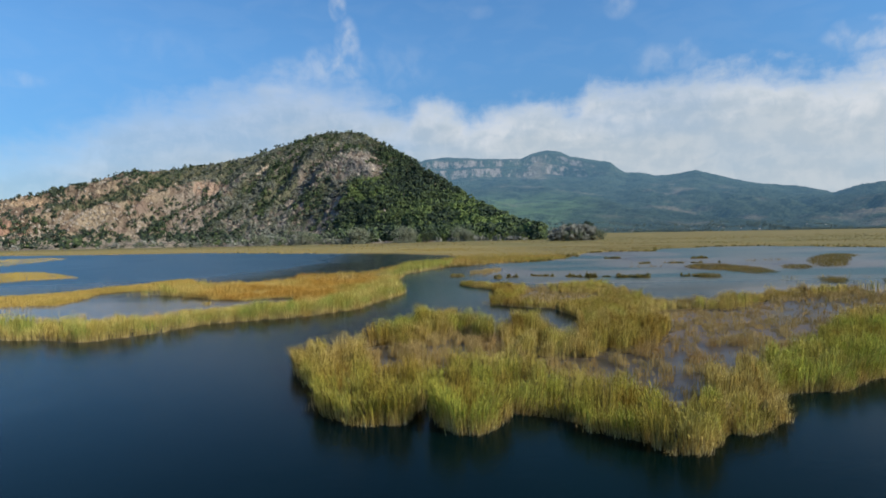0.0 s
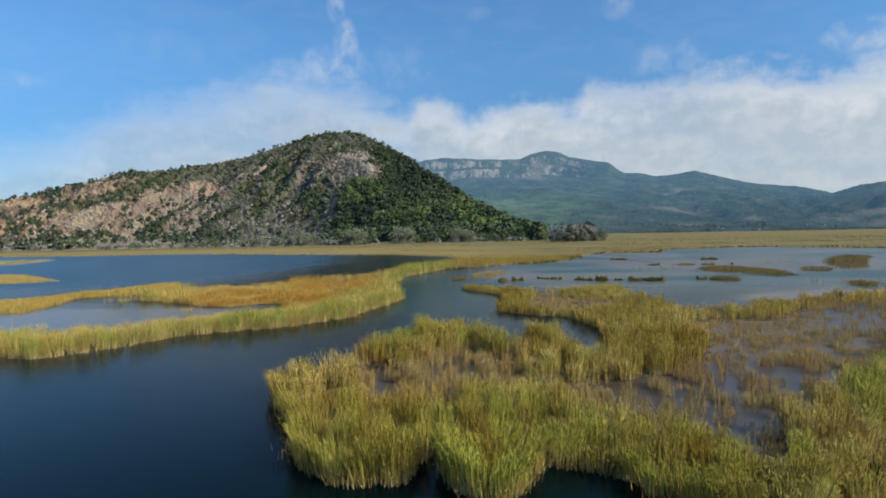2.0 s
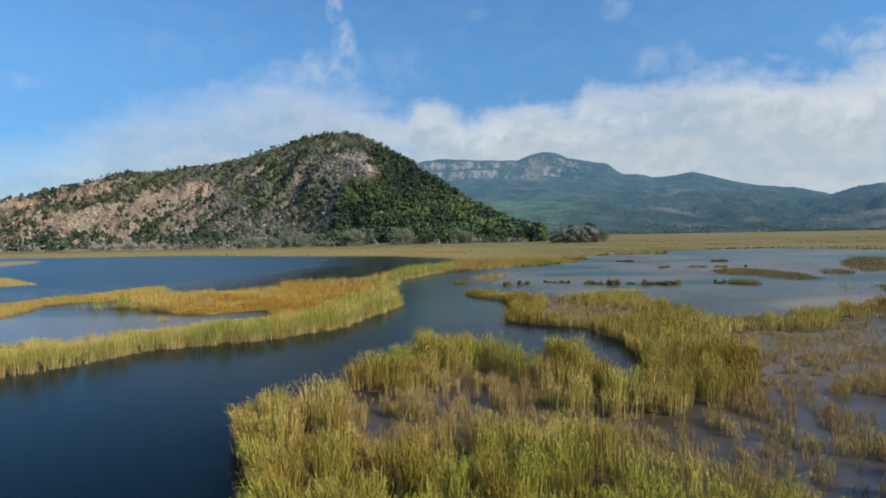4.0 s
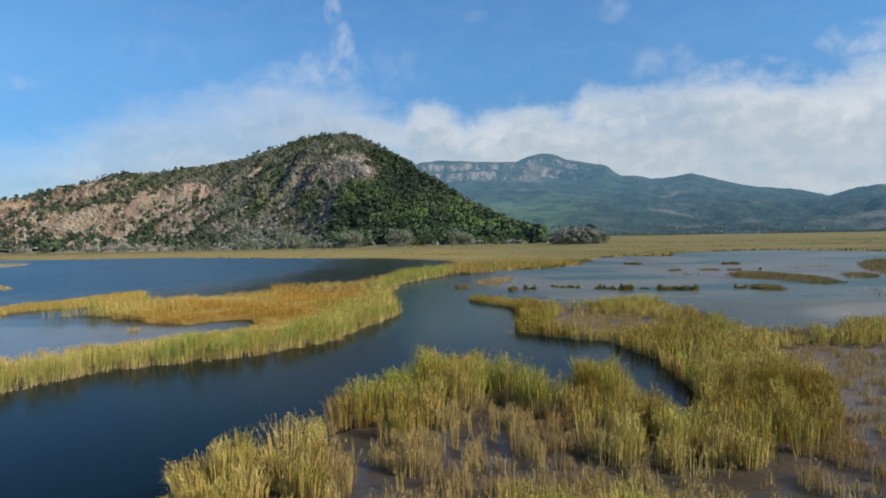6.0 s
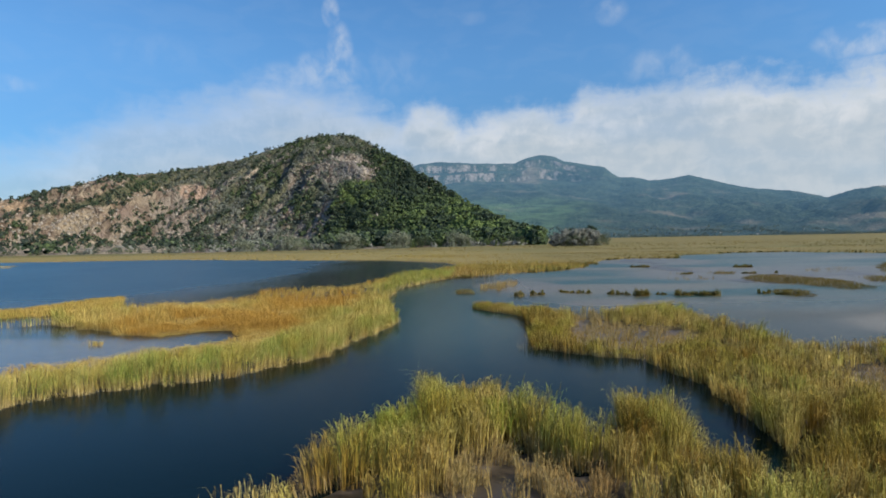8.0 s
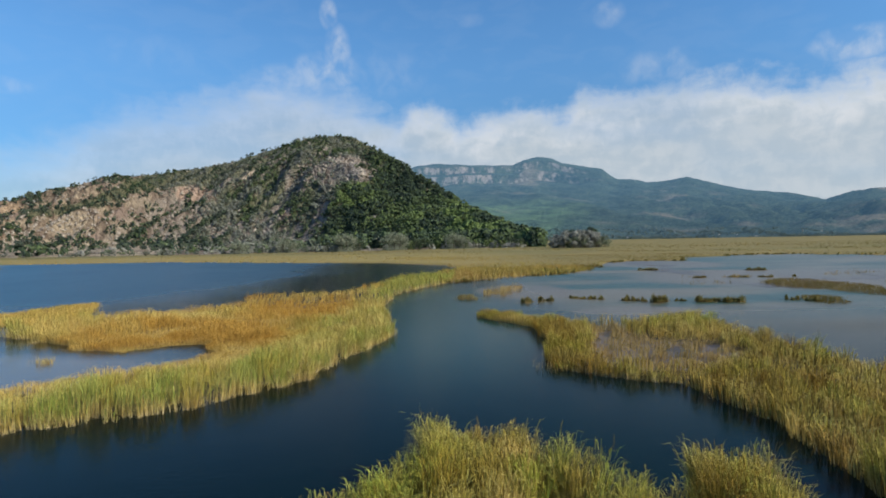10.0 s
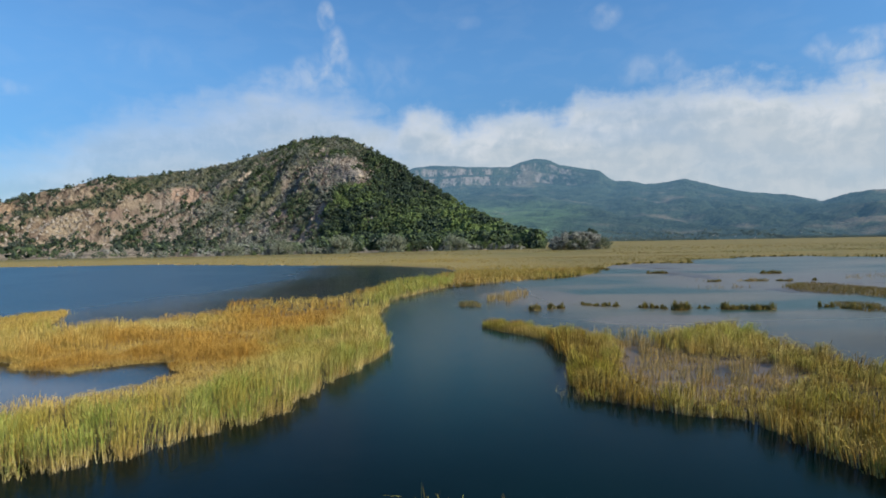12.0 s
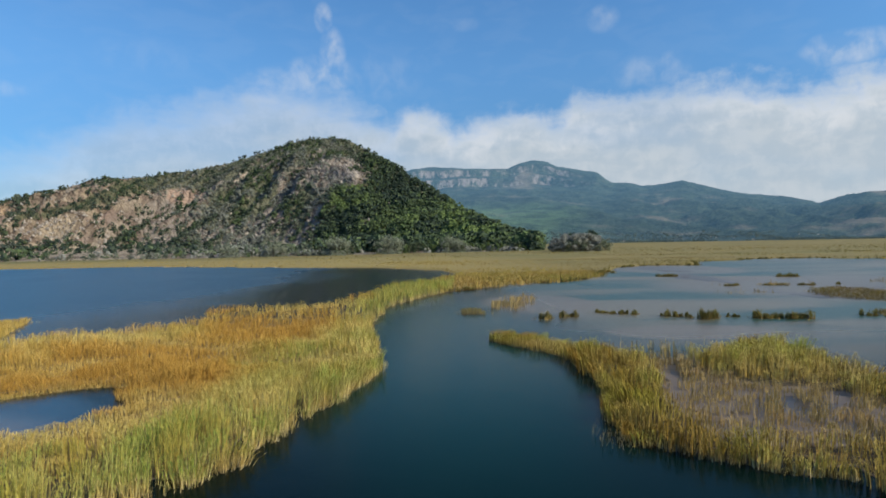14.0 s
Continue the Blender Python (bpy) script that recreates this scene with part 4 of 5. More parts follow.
def reed_arrays(x, y, z, tall, leafy, rusty, rng, width=0.03, leaves=3, sway=0.075, lean=None, bleach=0.0, clumpy=1.0):
    """Reed plants as bent stalks with long drooping leaves and a feathery head."""
    n = len(x)
    turn = rng.uniform(0, math.tau, n)
    bend = np.abs(rng.normal(0, sway, n)) * tall
    drift_x, drift_y = fractal(x / 2.7, y / 2.7, 201, 2) - 0.5, fractal(x / 2.7, y / 2.7, 223, 2) - 0.5
    tx, ty, one, two = tussock(x, y, CLUMP, 7)
    bx = np.cos(turn) * bend + (0.02 + 0.26 * drift_x + 0.26 * tx * clumpy) * tall
    by = np.sin(turn) * bend + (0.26 * drift_y + 0.26 * ty * clumpy) * tall
    tall = tall * (1 + clumpy * ((0.68 + 0.58 * one) * (1.09 - 0.8 * (tx * tx + ty * ty)) - 1))
    leafy = np.clip(leafy + 0.7 * (two - 0.5) * clumpy, 0, 1)
    rusty = np.clip(rusty + 0.35 * clumpy * (np.abs(two * 7 % 1.0) > 0.72), 0, 1)
    if lean is not None:
        bx, by = bx + lean[0] * tall, by + lean[1] * tall
    face = rng.uniform(0, math.pi, n)
    sx, sy = np.cos(face), np.sin(face)
    verts, faces, blade, base = [], [], [], 0

    def put(points, ups, quads):
        nonlocal base
        k = len(points)
        verts.append(np.stack(points, 1).reshape(-1, 3))
        shade = np.empty((n, k, 4))
        shade[:, :, 0], shade[:, :, 1], shade[:, :, 2], shade[:, :, 3] = leafy[:, None], np.array(ups)[None, :], rusty[:, None], np.broadcast_to(bleach, n)[:, None]
        blade.append(shade.reshape(-1, 4))
        start = base + np.arange(n)[:, None] * k
        for q in quads:
            faces.append(start + np.array(q)[None, :])
        base += n * k

    def spot(u, side, wide):
        h = u * tall
        return np.stack([x + bx * u * u + sx * side * wide, y + by * u * u + sy * side * wide, z + h * (1 - 0.12 * u * u)], 1)

    w0 = width * rng.uniform(0.7, 1.3, n)
    put([spot(0, -1, w0), spot(0, 1, w0), spot(0.62, 1, w0), spot(0.62, -1, w0), spot(1.0, 0.1, w0)], [0, 0, 0.62, 0.62, 1.0], [(0, 1, 2), (0, 2, 3), (3, 2, 4)])
    for k in range(leaves):
        u = rng.uniform(0.16, 0.9, n)
        way_out = rng.uniform(0, math.tau, n)
        long = tall * rng.uniform(0.18, 0.36, n)
        reach = long * rng.uniform(0.2, 0.55 + 0.3 * u, n)
        cx, cy = np.cos(way_out) * reach + bx * 0.35, np.sin(way_out) * reach + by * 0.35
        rise = np.sqrt(np.maximum(long**2 - reach**2, 0.01))
        wl = width * rng.uniform(0.6, 1.25, n)
        ox, oy = -np.sin(way_out) * wl, np.cos(way_out) * wl
        root = np.stack([x + bx * u * u, y + by * u * u, z + u * tall * (1 - 0.12 * u * u)], 1)
        mid = root + np.stack([cx * 0.4, cy * 0.4, rise * 0.62], 1)
        side = np.stack([ox, oy, 0 * ox], 1)
        tip = root + np.stack([cx, cy, rise * rng.uniform(0.35, 0.85, n)], 1)
        put([root, mid - side, mid + side, tip], [0.3, 0.6, 0.6, 0.95], [(0, 1, 2), (1, 3, 2)])
    return np.concatenate(verts), np.concatenate(faces), np.concatenate(blade)


def reed_object(name, label, arrays, mat=None):
    verts, faces, blade = (np.concatenate(p) for p in zip(*offset(arrays)))
    ob = new(name, mesh_from(name, verts, faces, mat or REED, blade))
    return tagged(ob, label, "reeds", "reed beds of the marsh", "stuff")


def offset(arrays):
    base = 0
    for verts, faces, blade in arrays:
        yield verts, faces + base, blade
        base += len(verts)


def edge_share(x, y, ground, reach):
    """0 deep inside a stand, towards 1 at its rim, with the way out."""
    out_x, out_y, gone = np.zeros(len(x)), np.zeros(len(x)), np.zeros(len(x))
    for k in range(8):
        c, s = math.cos(k * math.tau / 8), math.sin(k * math.tau / 8)
        off = ~ground(x + c * reach, y + s * reach)
        out_x, out_y, gone = out_x + c * off, out_y + s * off, gone + off
    return gone / 8, out_x / 8, out_y / 8


def clumps(x, y):
    small = 0.6 * fractal(x / 1.25, y / 1.25, 71, 2) + 0.4 * fractal(x / 3.2, y / 3.2, 77, 2)
    return np.clip(0.5 + 1.55 * (small - 0.5), 0, 1), fractal(x / 9.0, y / 9.0, 83, 3)


def gaps(x, y):
    """Plants thin out between the tussocks."""
    tx, ty, one, two = tussock(x, y, CLUMP, 7)
    return np.clip(1.80 - 3.5 * np.sqrt(tx * tx + ty * ty), 0.03, 1.0)


def east_stand(box, step, rng, width, leaves):
    x, y = scatter(box, step, rng)
    wx, wy = warp(x, y)
    keep = inside(wx, wy, EAST_ISLAND)
    x, y, wx, wy = x[keep], y[keep], wx[keep], wy[keep]
    thin, drowned = np.zeros(len(x), bool), ~east_ground(wx, wy)
    for ring in EAST_SPARSE:
        thin |= inside(wx, wy, ring)
    thin |= drowned
    small, broad = clumps(x, y)
    tuft = fractal(x / 0.9, y / 0.9, 91, 2)
    lush = np.exp(-(((x - 0.4) / 4.0) ** 2 + ((y - 59.2) / 3.0) ** 2)) + np.exp(-(((x - 8.0) / 2.0) ** 2 + ((y - 56.0) / 2.4) ** 2))
    bar = np.where(x < 7, 0.51, np.where(y > 77, 0.44, np.where(y < 48, 0.47, 0.535))) + np.where(drowned, np.where(x < 7, 0.22, np.where(y > 77, 0.09, 0.13)), 0.0)
    keep = np.where(thin, (tuft > bar) & (rng.uniform(size=len(x)) < np.where(x < 7, 0.7, 0.55)), rng.uniform(size=len(x)) < (0.3 + 1.2 * small) * np.maximum(gaps(x, y), np.where(y > 60, 0.4, 0.0)) + 0.5 * lush)
    brink = edge_share(wx, wy, lambda p, q: inside(p, q, EAST_ISLAND), 0.7)[0]
    keep |= ~thin & (rng.uniform(size=len(x)) < 1.4 * brink)
    keep |= ~thin & (rng.uniform(size=len(x)) < 0.8 * np.exp(-(((x - 5.5) / 3.5) ** 2 + ((y - 107) / 5) ** 2)))
    keep &= ~((y > 61) & (x > 4) & (box[2] < 30))
    lush = lush[keep]
    x, y, thin, small, broad, wx, wy, drowned = (v[keep] for v in (x, y, thin, small, broad, wx, wy, drowned))
    rim, ox, oy = edge_share(wx, wy, lambda p, q: inside(p, q, EAST_ISLAND), 1.2)
    green = np.clip(0.19 + 1.5 * (broad - 0.5) + 0.9 * (small - 0.5), 0, 1)
    green += 0.35 * lush + 0.85 * np.exp(-(((x - 4) / 12) ** 2 + ((y - 32.0) / 7.0) ** 2)) + 0.75 * (inside(x, y, [(19, 34), (22, 40), (34, 53), (60, 66), (95, 80), (95, 55), (45, 44), (30, 37)]))
    green += 0.35 * rim * (y > 56)
    green = np.clip(green, 0.02, 1) * np.where(thin, 0.25, 1.0)
    tall = (1.45 + 0.75 * small + 0.5 * (broad - 0.5)) * rng.uniform(0.84, 1.06, len(x)) + 0.6 * lush * (x < 11)
    tall = np.where(thin, (0.42 + 0.6 * small + 0.3 * (x < 7) + 0.25 * (y > 77)) * rng.uniform(0.7, 1.3, len(x)), tall) * np.where(y > 60, 0.86, 1.0)
    tall *= 1 - 0.24 * ((y > 71) & (x < 26) & (y < 92))
    green += 0.5 * np.exp(-(((x - 25) / 5) ** 2 + ((y - 99) / 6) ** 2)) * ~thin
    tall *= np.where((y > 92) & (x < 13), 1 - 0.45 * np.exp(-(((y - 109) / 7) ** 2)), 1.0)
    rusty = np.clip((broad - 0.46) * 2.0, 0, 0.5) * (1 - rim) + np.where(thin, 0.1, 0.0)
    return x, y, tall, green, rusty, thin, (ox * 0.55, oy * 0.55), width, leaves


def with_skirt(x, y, tall, green, rusty, lean, width, leaves, rng, sway=0.075, clumpy=1.0):
    """A stand and, along its rim, shorter bleached plants that lean out over the water."""
    # bleach is kept to the rims facing the sun, to paint their lit side
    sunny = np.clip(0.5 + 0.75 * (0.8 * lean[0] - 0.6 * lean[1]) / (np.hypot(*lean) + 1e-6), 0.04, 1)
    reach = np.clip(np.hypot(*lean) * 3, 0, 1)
    # rust stands in for shade on rims turned from the sun
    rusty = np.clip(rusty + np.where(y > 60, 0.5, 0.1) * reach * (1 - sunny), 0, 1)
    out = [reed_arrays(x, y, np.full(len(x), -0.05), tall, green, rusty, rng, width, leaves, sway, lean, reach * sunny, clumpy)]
    rim = np.hypot(*lean) > 0.07
    for share, step_out, drop in ((0.62, 0.18, 1.0), (0.36, 0.34, 1.7)):
        k = rim & (rng.uniform(size=len(x)) < 0.85 * sunny)
        n = k.sum()
        px, py = x[k] + lean[0][k] * step_out * 2.2 + rng.normal(0, 0.12, n), y[k] + lean[1][k] * step_out * 2.2 + rng.normal(0, 0.12, n)
        out.append(reed_arrays(px, py, np.full(n, -0.05), np.minimum(tall[k], 2.2) * share * rng.uniform(0.6, 1.2, n), green[k] * 0.25, rusty[k] * 0.5, rng, width, leaves, 0.2,
                               (lean[0][k] * drop, lean[1][k] * drop), 1.0))
    return out


def plant(stand, rng, pick):
    x, y, tall, green, rusty, thin, lean, width, leaves = stand
    k = pick
    if thin[k].all():
        return [reed_arrays(x[k], y[k], np.full(k.sum(), -0.05), tall[k], green[k], rusty[k], rng, width, leaves, lean=(lean[0][k], lean[1][k]))]
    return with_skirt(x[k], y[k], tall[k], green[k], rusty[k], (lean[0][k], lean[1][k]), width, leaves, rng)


rng = np.random.default_rng(5)
near = east_stand((-13, 44, 24, 62.4), 0.091, rng, 0.012, 4)
mid = east_stand((2, 62, 54, 112), 0.128, rng, 0.017, 3)
side = east_stand((44, 92, 40, 96), 0.36, rng, 0.034, 3)


def lush_heads(cx, cy, rx, ry, count):
    """Tall leafy green reeds that crown the back of the island."""
    x, y = cx + rng.normal(0, rx, count), cy + rng.normal(0, ry, count)
    on = inside(*warp(x, y), EAST_ISLAND)
    x, y = x[on], y[on]
    small, broad = clumps(x, y)
    return reed_arrays(x, y, np.full(len(x), -0.05), (1.75 + 0.75 * small) * rng.uniform(0.8, 1.05, len(x)), np.clip(0.5 + 0.9 * (small - 0.4), 0, 1), np.zeros(len(x)), rng, 0.012, 7, 0.07)


crowns = [lush_heads(0.2, 59.4, 2.1, 1.1, 3400), lush_heads(8.1, 56.3, 0.8, 1.1, 1300), lush_heads(-4.6, 55.6, 1.0, 1.2, 900)]
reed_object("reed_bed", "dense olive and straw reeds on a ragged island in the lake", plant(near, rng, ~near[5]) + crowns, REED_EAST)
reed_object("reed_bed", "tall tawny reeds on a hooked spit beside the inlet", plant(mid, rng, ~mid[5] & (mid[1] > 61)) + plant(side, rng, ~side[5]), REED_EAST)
reed_object("sparse_reeds", "sparse grey brown dead reed tufts standing in shallow water", plant(near, rng, near[5]) + plant(mid, rng, mid[5] & (mid[1] > 61)) + plant(side, rng, side[5]), SEDGE)


def west_stand(box, step, width, leaves, rng):
    x, y = scatter(box, step, rng)
    wx, wy = warp(x, y)
    keep = west_ground(wx, wy)
    x, y, wx, wy = x[keep], y[keep], wx[keep], wy[keep]
    small, broad = clumps(x, y)
    level = np.clip((y - np.interp(x, [-50, -20, -10], [72, 80, 90])) / 5, 0, 1) * (y < 120)
    keep = rng.uniform(size=len(x)) < (0.4 + 1.1 * small) * np.maximum(gaps(x, y), 0.22) + 0.6 * level
    x, y, small, broad, wx, wy = (v[keep] for v in (x, y, small, broad, wx, wy))
    rim, ox, oy = edge_share(wx, wy, west_ground, 1.3)
    # distance behind the channel's edge, roughly
    front = np.interp(x, [p[0] for p in WEST_BANK[:22]], [p[1] for p in WEST_BANK[:22]])
    inland = np.where(y < 100, y - front, 8 + (-9 - x) * 0.9)
    strip = np.clip(1 - inland / np.interp(x, [-40, -20, -8], [7, 12, 19]), 0, 1)
    meadow = np.clip((inland - 9) / 5, 0, 1) * np.clip((x + 46) / 12, 0, 1)
    green = np.clip(0.14 + np.interp(x, [-30, -22, -15], [0.45, 0.70, 1.0]) * strip + 1.1 * (small - 0.5) + 1.7 * (broad - 0.5), 0, 1)
    green = np.where(y > 118, np.clip(green + 0.35 * (x > -16), 0, 1), green) * (1 - 0.45 * meadow)
    green = np.clip(green + 0.75 * np.exp(-(((x + 14.5) / 3.2) ** 2 + ((y - 96) / 9) ** 2)), 0, 1)
    wave, tint = fractal(x / 3.4, y / 2.6, 303, 2), fractal(x / 11, y / 8, 311, 3)
    glow = np.exp(-(((x + 22) / 8) ** 2 + ((y - 119) / 14) ** 2)) + 0.8 * np.exp(-(((x + 26) / 6) ** 2 + ((y - 98) / 4) ** 2))
    rusty = np.clip(meadow * (0.06 + 0.55 * glow + 2.2 * (tint - 0.44) + 0.9 * (wave - 0.5)), 0, 0.85) + 0.12 * (1 - strip) * (rng.uniform(size=len(x)) < 0.4)
    tall = (1.45 + 0.75 * small + 0.5 * (broad - 0.5)) * rng.uniform(0.84, 1.06, len(x)) * (1 - meadow * (0.68 - 0.55 * np.clip(2.2 * (wave - 0.32), 0, 1))) * np.where((inland > 5) & (x < -17) & (y < 93), 0.72, 1.0) * (1 - 0.34 * np.exp(-(((x + 20) / 3.2) ** 2 + ((y - 83) / 6) ** 2)))
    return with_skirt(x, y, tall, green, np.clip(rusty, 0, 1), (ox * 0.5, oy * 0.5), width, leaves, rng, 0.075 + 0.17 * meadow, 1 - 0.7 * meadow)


west_parts = []
for box, step, width, leaves in (((-48, -4, 54, 98), 0.138, 0.0135, 4), ((-72, -5, 98, 126), 0.22, 0.021, 3), ((-112, -48, 56, 98), 0.36, 0.033, 3), ((-40, 6, 126, 196), 0.36, 0.035, 3)):
    west_parts += west_stand(box, step, width, leaves, rng)
reed_object("reed_bed", "long bank of green reeds with rusty orange sedge behind", west_parts)

def reed_islet(ring, tallness, leaf, rust):
    """A soft dense mound of reeds that falls away to its rim, with a thin pale fringe standing in the water round it."""
    bx = (min(p[0] for p in ring) - 3, max(p[0] for p in ring) + 3, min(p[1] for p in ring) - 3, max(p[1] for p in ring) + 3)
    step = max(0.165, 0.0042 * (math.hypot((bx[0] + bx[1]) / 2, bx[2]) - 60))
    x, y = scatter(bx, step, rng)
    wx, wy = warp(x, y, 1.5, 2.4)
    within = inside(wx, wy, ring)
    rim = edge_share(wx, wy, lambda p, q: inside(p, q, ring), 1.1)[0]
    fringe = ~within & (rim < 0.9) & (fractal(x / 1.4, y / 1.4, 17, 2) > 0.56) & (rng.uniform(size=len(x)) < 0.3)
    within &= rng.uniform(size=len(x)) < 0.6 + 0.8 * fractal(x / 2.3, y / 2.3, 37, 2)
    px, py = x[within], y[within]
    small, broad = clumps(px, py)
    tall = tallness * (0.30 + 0.26 * small + 0.22 * (broad - 0.5)) * (1.12 - 0.55 * rim[within]) * rng.uniform(0.85, 1.15, len(px))
    mound = reed_arrays(px, py, np.full(len(px), -0.05), tall, np.clip(leaf + (small - 0.5) * 0.6 + 0.9 * (broad - 0.5), 0, 1), np.full(len(px), 0.15 + rust * 0.5), rng, 0.013 + 0.05 * step, 3, 0.34, clumpy=0.2)
    px, py = x[fringe], y[fringe]
    thin = reed_arrays(px, py, np.full(len(px), -0.05), tallness * 0.34 * rng.uniform(0.5, 1.2, len(px)), np.full(len(px), 0.1), np.full(len(px), 0.3), rng, 0.010 + 0.03 * step, 1, 0.3, bleach=0.4)
    reed_object("reed_islet", "low islet of straw coloured reeds in the lake" if ring[0][0] < 0 else "small low islet of brown green reeds in the lake", [mound, thin], REED if ring[0][0] < 0 else REED_ISLET)


for islet in ISLETS:
    reed_islet(*islet)


def tufts(spots):
    """Separate dark tufts of reed, each splayed from one root: (x, y, height, width)."""
    arrays = []
    for cx, cy, high, wide in spots:
        count = 14
        ox, oy = rng.normal(0, wide * 1.3, count), rng.normal(0, wide * 1.1, count)
        arrays.append(reed_arrays(cx + ox, cy + oy, np.full(count, -0.05), high * rng.uniform(0.2, 0.5, count), np.zeros(count), np.zeros(count), rng, 0.02 + 0.02 * wide, 2, 0.2, bleach=0.9, clumpy=0.0))
        count = 46
        ox, oy = rng.normal(0, wide * 0.5, count), rng.normal(0, wide * 0.4, count)
        near_root = np.exp(-(ox**2 + oy**2) / (wide * wide))
        arrays.append(reed_arrays(cx + ox, cy + oy, np.full(count, -0.05), high * (0.45 + 0.6 * near_root) * rng.uniform(0.8, 1.2, count), rng.uniform(0.2, 0.9, count), rng.uniform(0.0, 0.35, count), rng,
                                  0.024 + 0.03 * wide, 3, 0.12, (ox * 0.35, oy * 0.35), clumpy=0.0))
    return arrays


def row_spots(start, end, count, high, wide):
    for k in range(count):
        f = (k + rng.uniform(0.1, 0.9)) / count
        yield start[0] + (end[0] - start[0]) * f, start[1] + (end[1] - start[1]) * f + rng.normal(0, 0.3), high * rng.uniform(0.6, 1.2), wide * rng.uniform(0.6, 1.3)


for row in TUFT_ROWS:
    reed_object("reed_tufts", "row of dark brown green reed tufts standing in the lagoon", tufts(row_spots(*row)), REED_ISLET)

fringe_spots = []
for (ax, ay), (bx, by) in zip(FAR_MARSH[:15], FAR_MARSH[1:15]):
    long = math.hypot(bx - ax, by - ay)
    for k in range(int(long / 2.4)):
        f = rng.uniform()
        if lattice(np.array([(ax + (bx - ax) * f) / 6]), np.array([ay / 6.0]), 8)[0] > 0.42:
            fringe_spots.append((ax + (bx - ax) * f + rng.normal(0, 0.8), ay + (by - ay) * f + rng.normal(0, 0.8), rng.uniform(0.6, 1.1), rng.uniform(0.5, 1.1)))
reed_object("reed_fringe", "broken fringe of dark reed clumps along the marsh shore", tufts(fringe_spots), REED_ISLET)


def dead_stalks(x0, y0, wide, deep, count):
    """Broken pale stems that stand and lean in open water beside a bank."""
    x, y = x0 + rng.normal(0, wide, count), y0 + rng.normal(0, deep, count)
    arrays = reed_arrays(x, y, np.full(count, -0.1), rng.uniform(0.5, 1.3, count), np.zeros(count), np.zeros(count), rng, 0.009, 1, 0.3, bleach=1.0)
    reed_object("dead_reed_stems", "bleached broken reed stems leaning out of the water", [arrays], SEDGE)


for spot in ((6.0, 79.5, 0.5, 0.8, 45), (-7.6, 36.2, 0.45, 1.2, 40), (-9.6, 40.5, 0.4, 0.9, 30), (-7.9, 33.6, 0.3, 0.5, 18)):
    dead_stalks(*spot)

patches = []
for ring, share in FLOODED:
    bx = (min(p[0] for p in ring), max(p[0] for p in ring), min(p[1] for p in ring), max(p[1] for p in ring))
    x, y = scatter(bx, 0.3, rng)
    keep = inside(x, y, ring) & (fractal(x / 1.1, y / 1.1, 17, 2) > (0.5 if share > 0.55 else 0.62)) & (rng.uniform(size=len(x)) < share * 1.6)
    x, y = x[keep], y[keep]
    patches.append(reed_arrays(x, y, np.full(len(x), -0.05), rng.uniform(0.5, 1.2, len(x)), np.full(len(x), 0.1), np.full(len(x), 0.1), rng, 0.03, 2))
reed_object("sparse_reeds", "thin straw coloured reed stems rising from shallow water", patches, SEDGE)


def far_marsh():
    out = []
    for box, step, width, high in (((-25, 45, 160, 232), 0.55, 0.058, 1.3), ((45, 122, 160, 335), 0.95, 0.10, 1.3), ((-25, 45, 232, 335), 0.95, 0.10, 1.3), ((-330, 30, 245, 420), 1.9, 0.24, 1.2), ((100, 420, 235, 420), 1.8, 0.23, 1.2), ((-420, 620, 420, 700), 4.2, 0.45, 1.3)):
        x, y = scatter(box, step, rng)
        keep = inside(*warp(x, y, 3.0, 12.0), FAR_MARSH)
        keep &= (y < plain_end(x / y)) | (x > 100)
        x, y = x[keep], y[keep]
        broad = np.clip(0.5 + 1.5 * (0.45 * fractal(x / 40, y / 22, 29, 4) + 0.55 * fractal(x / 170, y / 42, 31, 3) - 0.5), 0, 1)
        edge = np.clip(1.4 - (y - 170) / 60, 0, 1) * (x < 60)
        green = np.clip(0.24 + 1.6 * (broad - 0.5) + 0.5 * edge, 0, 1)
        gold = np.clip((20 - x) / 60, 0, 1) * np.clip((460 - y) / 100, 0, 1)
        green = green * (1 - 0.5 * gold)
        tall = high * (0.7 + 0.6 * broad) * rng.uniform(0.7, 1.2, len(x)) + 0.5 * edge
        # darker, broken clumps stand along the water's edge
        brink = edge_share(*warp(x, y, 3.0, 12.0), lambda p, q: inside(p, q, FAR_MARSH), 2.5)[0] * (fractal(x / 7, y / 7, 61, 2) > 0.5)
        green = np.clip(green + 0.6 * brink, 0, 1)
        tall = tall * (1 + 0.9 * brink)
        out.append(reed_arrays(x, y, np.full(len(x), 0.0), tall * 0.6, green, np.clip((0.5 - broad) * 1.5, 0, 0.4), rng, width, 1, bleach=0.75 * gold))
    return out


far_parts = far_marsh()
reed_object("marsh_grass", "golden marsh grass along the shore below the hill", [far_parts[0], far_parts[2], far_parts[3]], GOLD_GRASS)
reed_object("marsh_grass", "broad brown reed marsh reaching to the mountains", [far_parts[1], far_parts[4], far_parts[5]], FIELD)


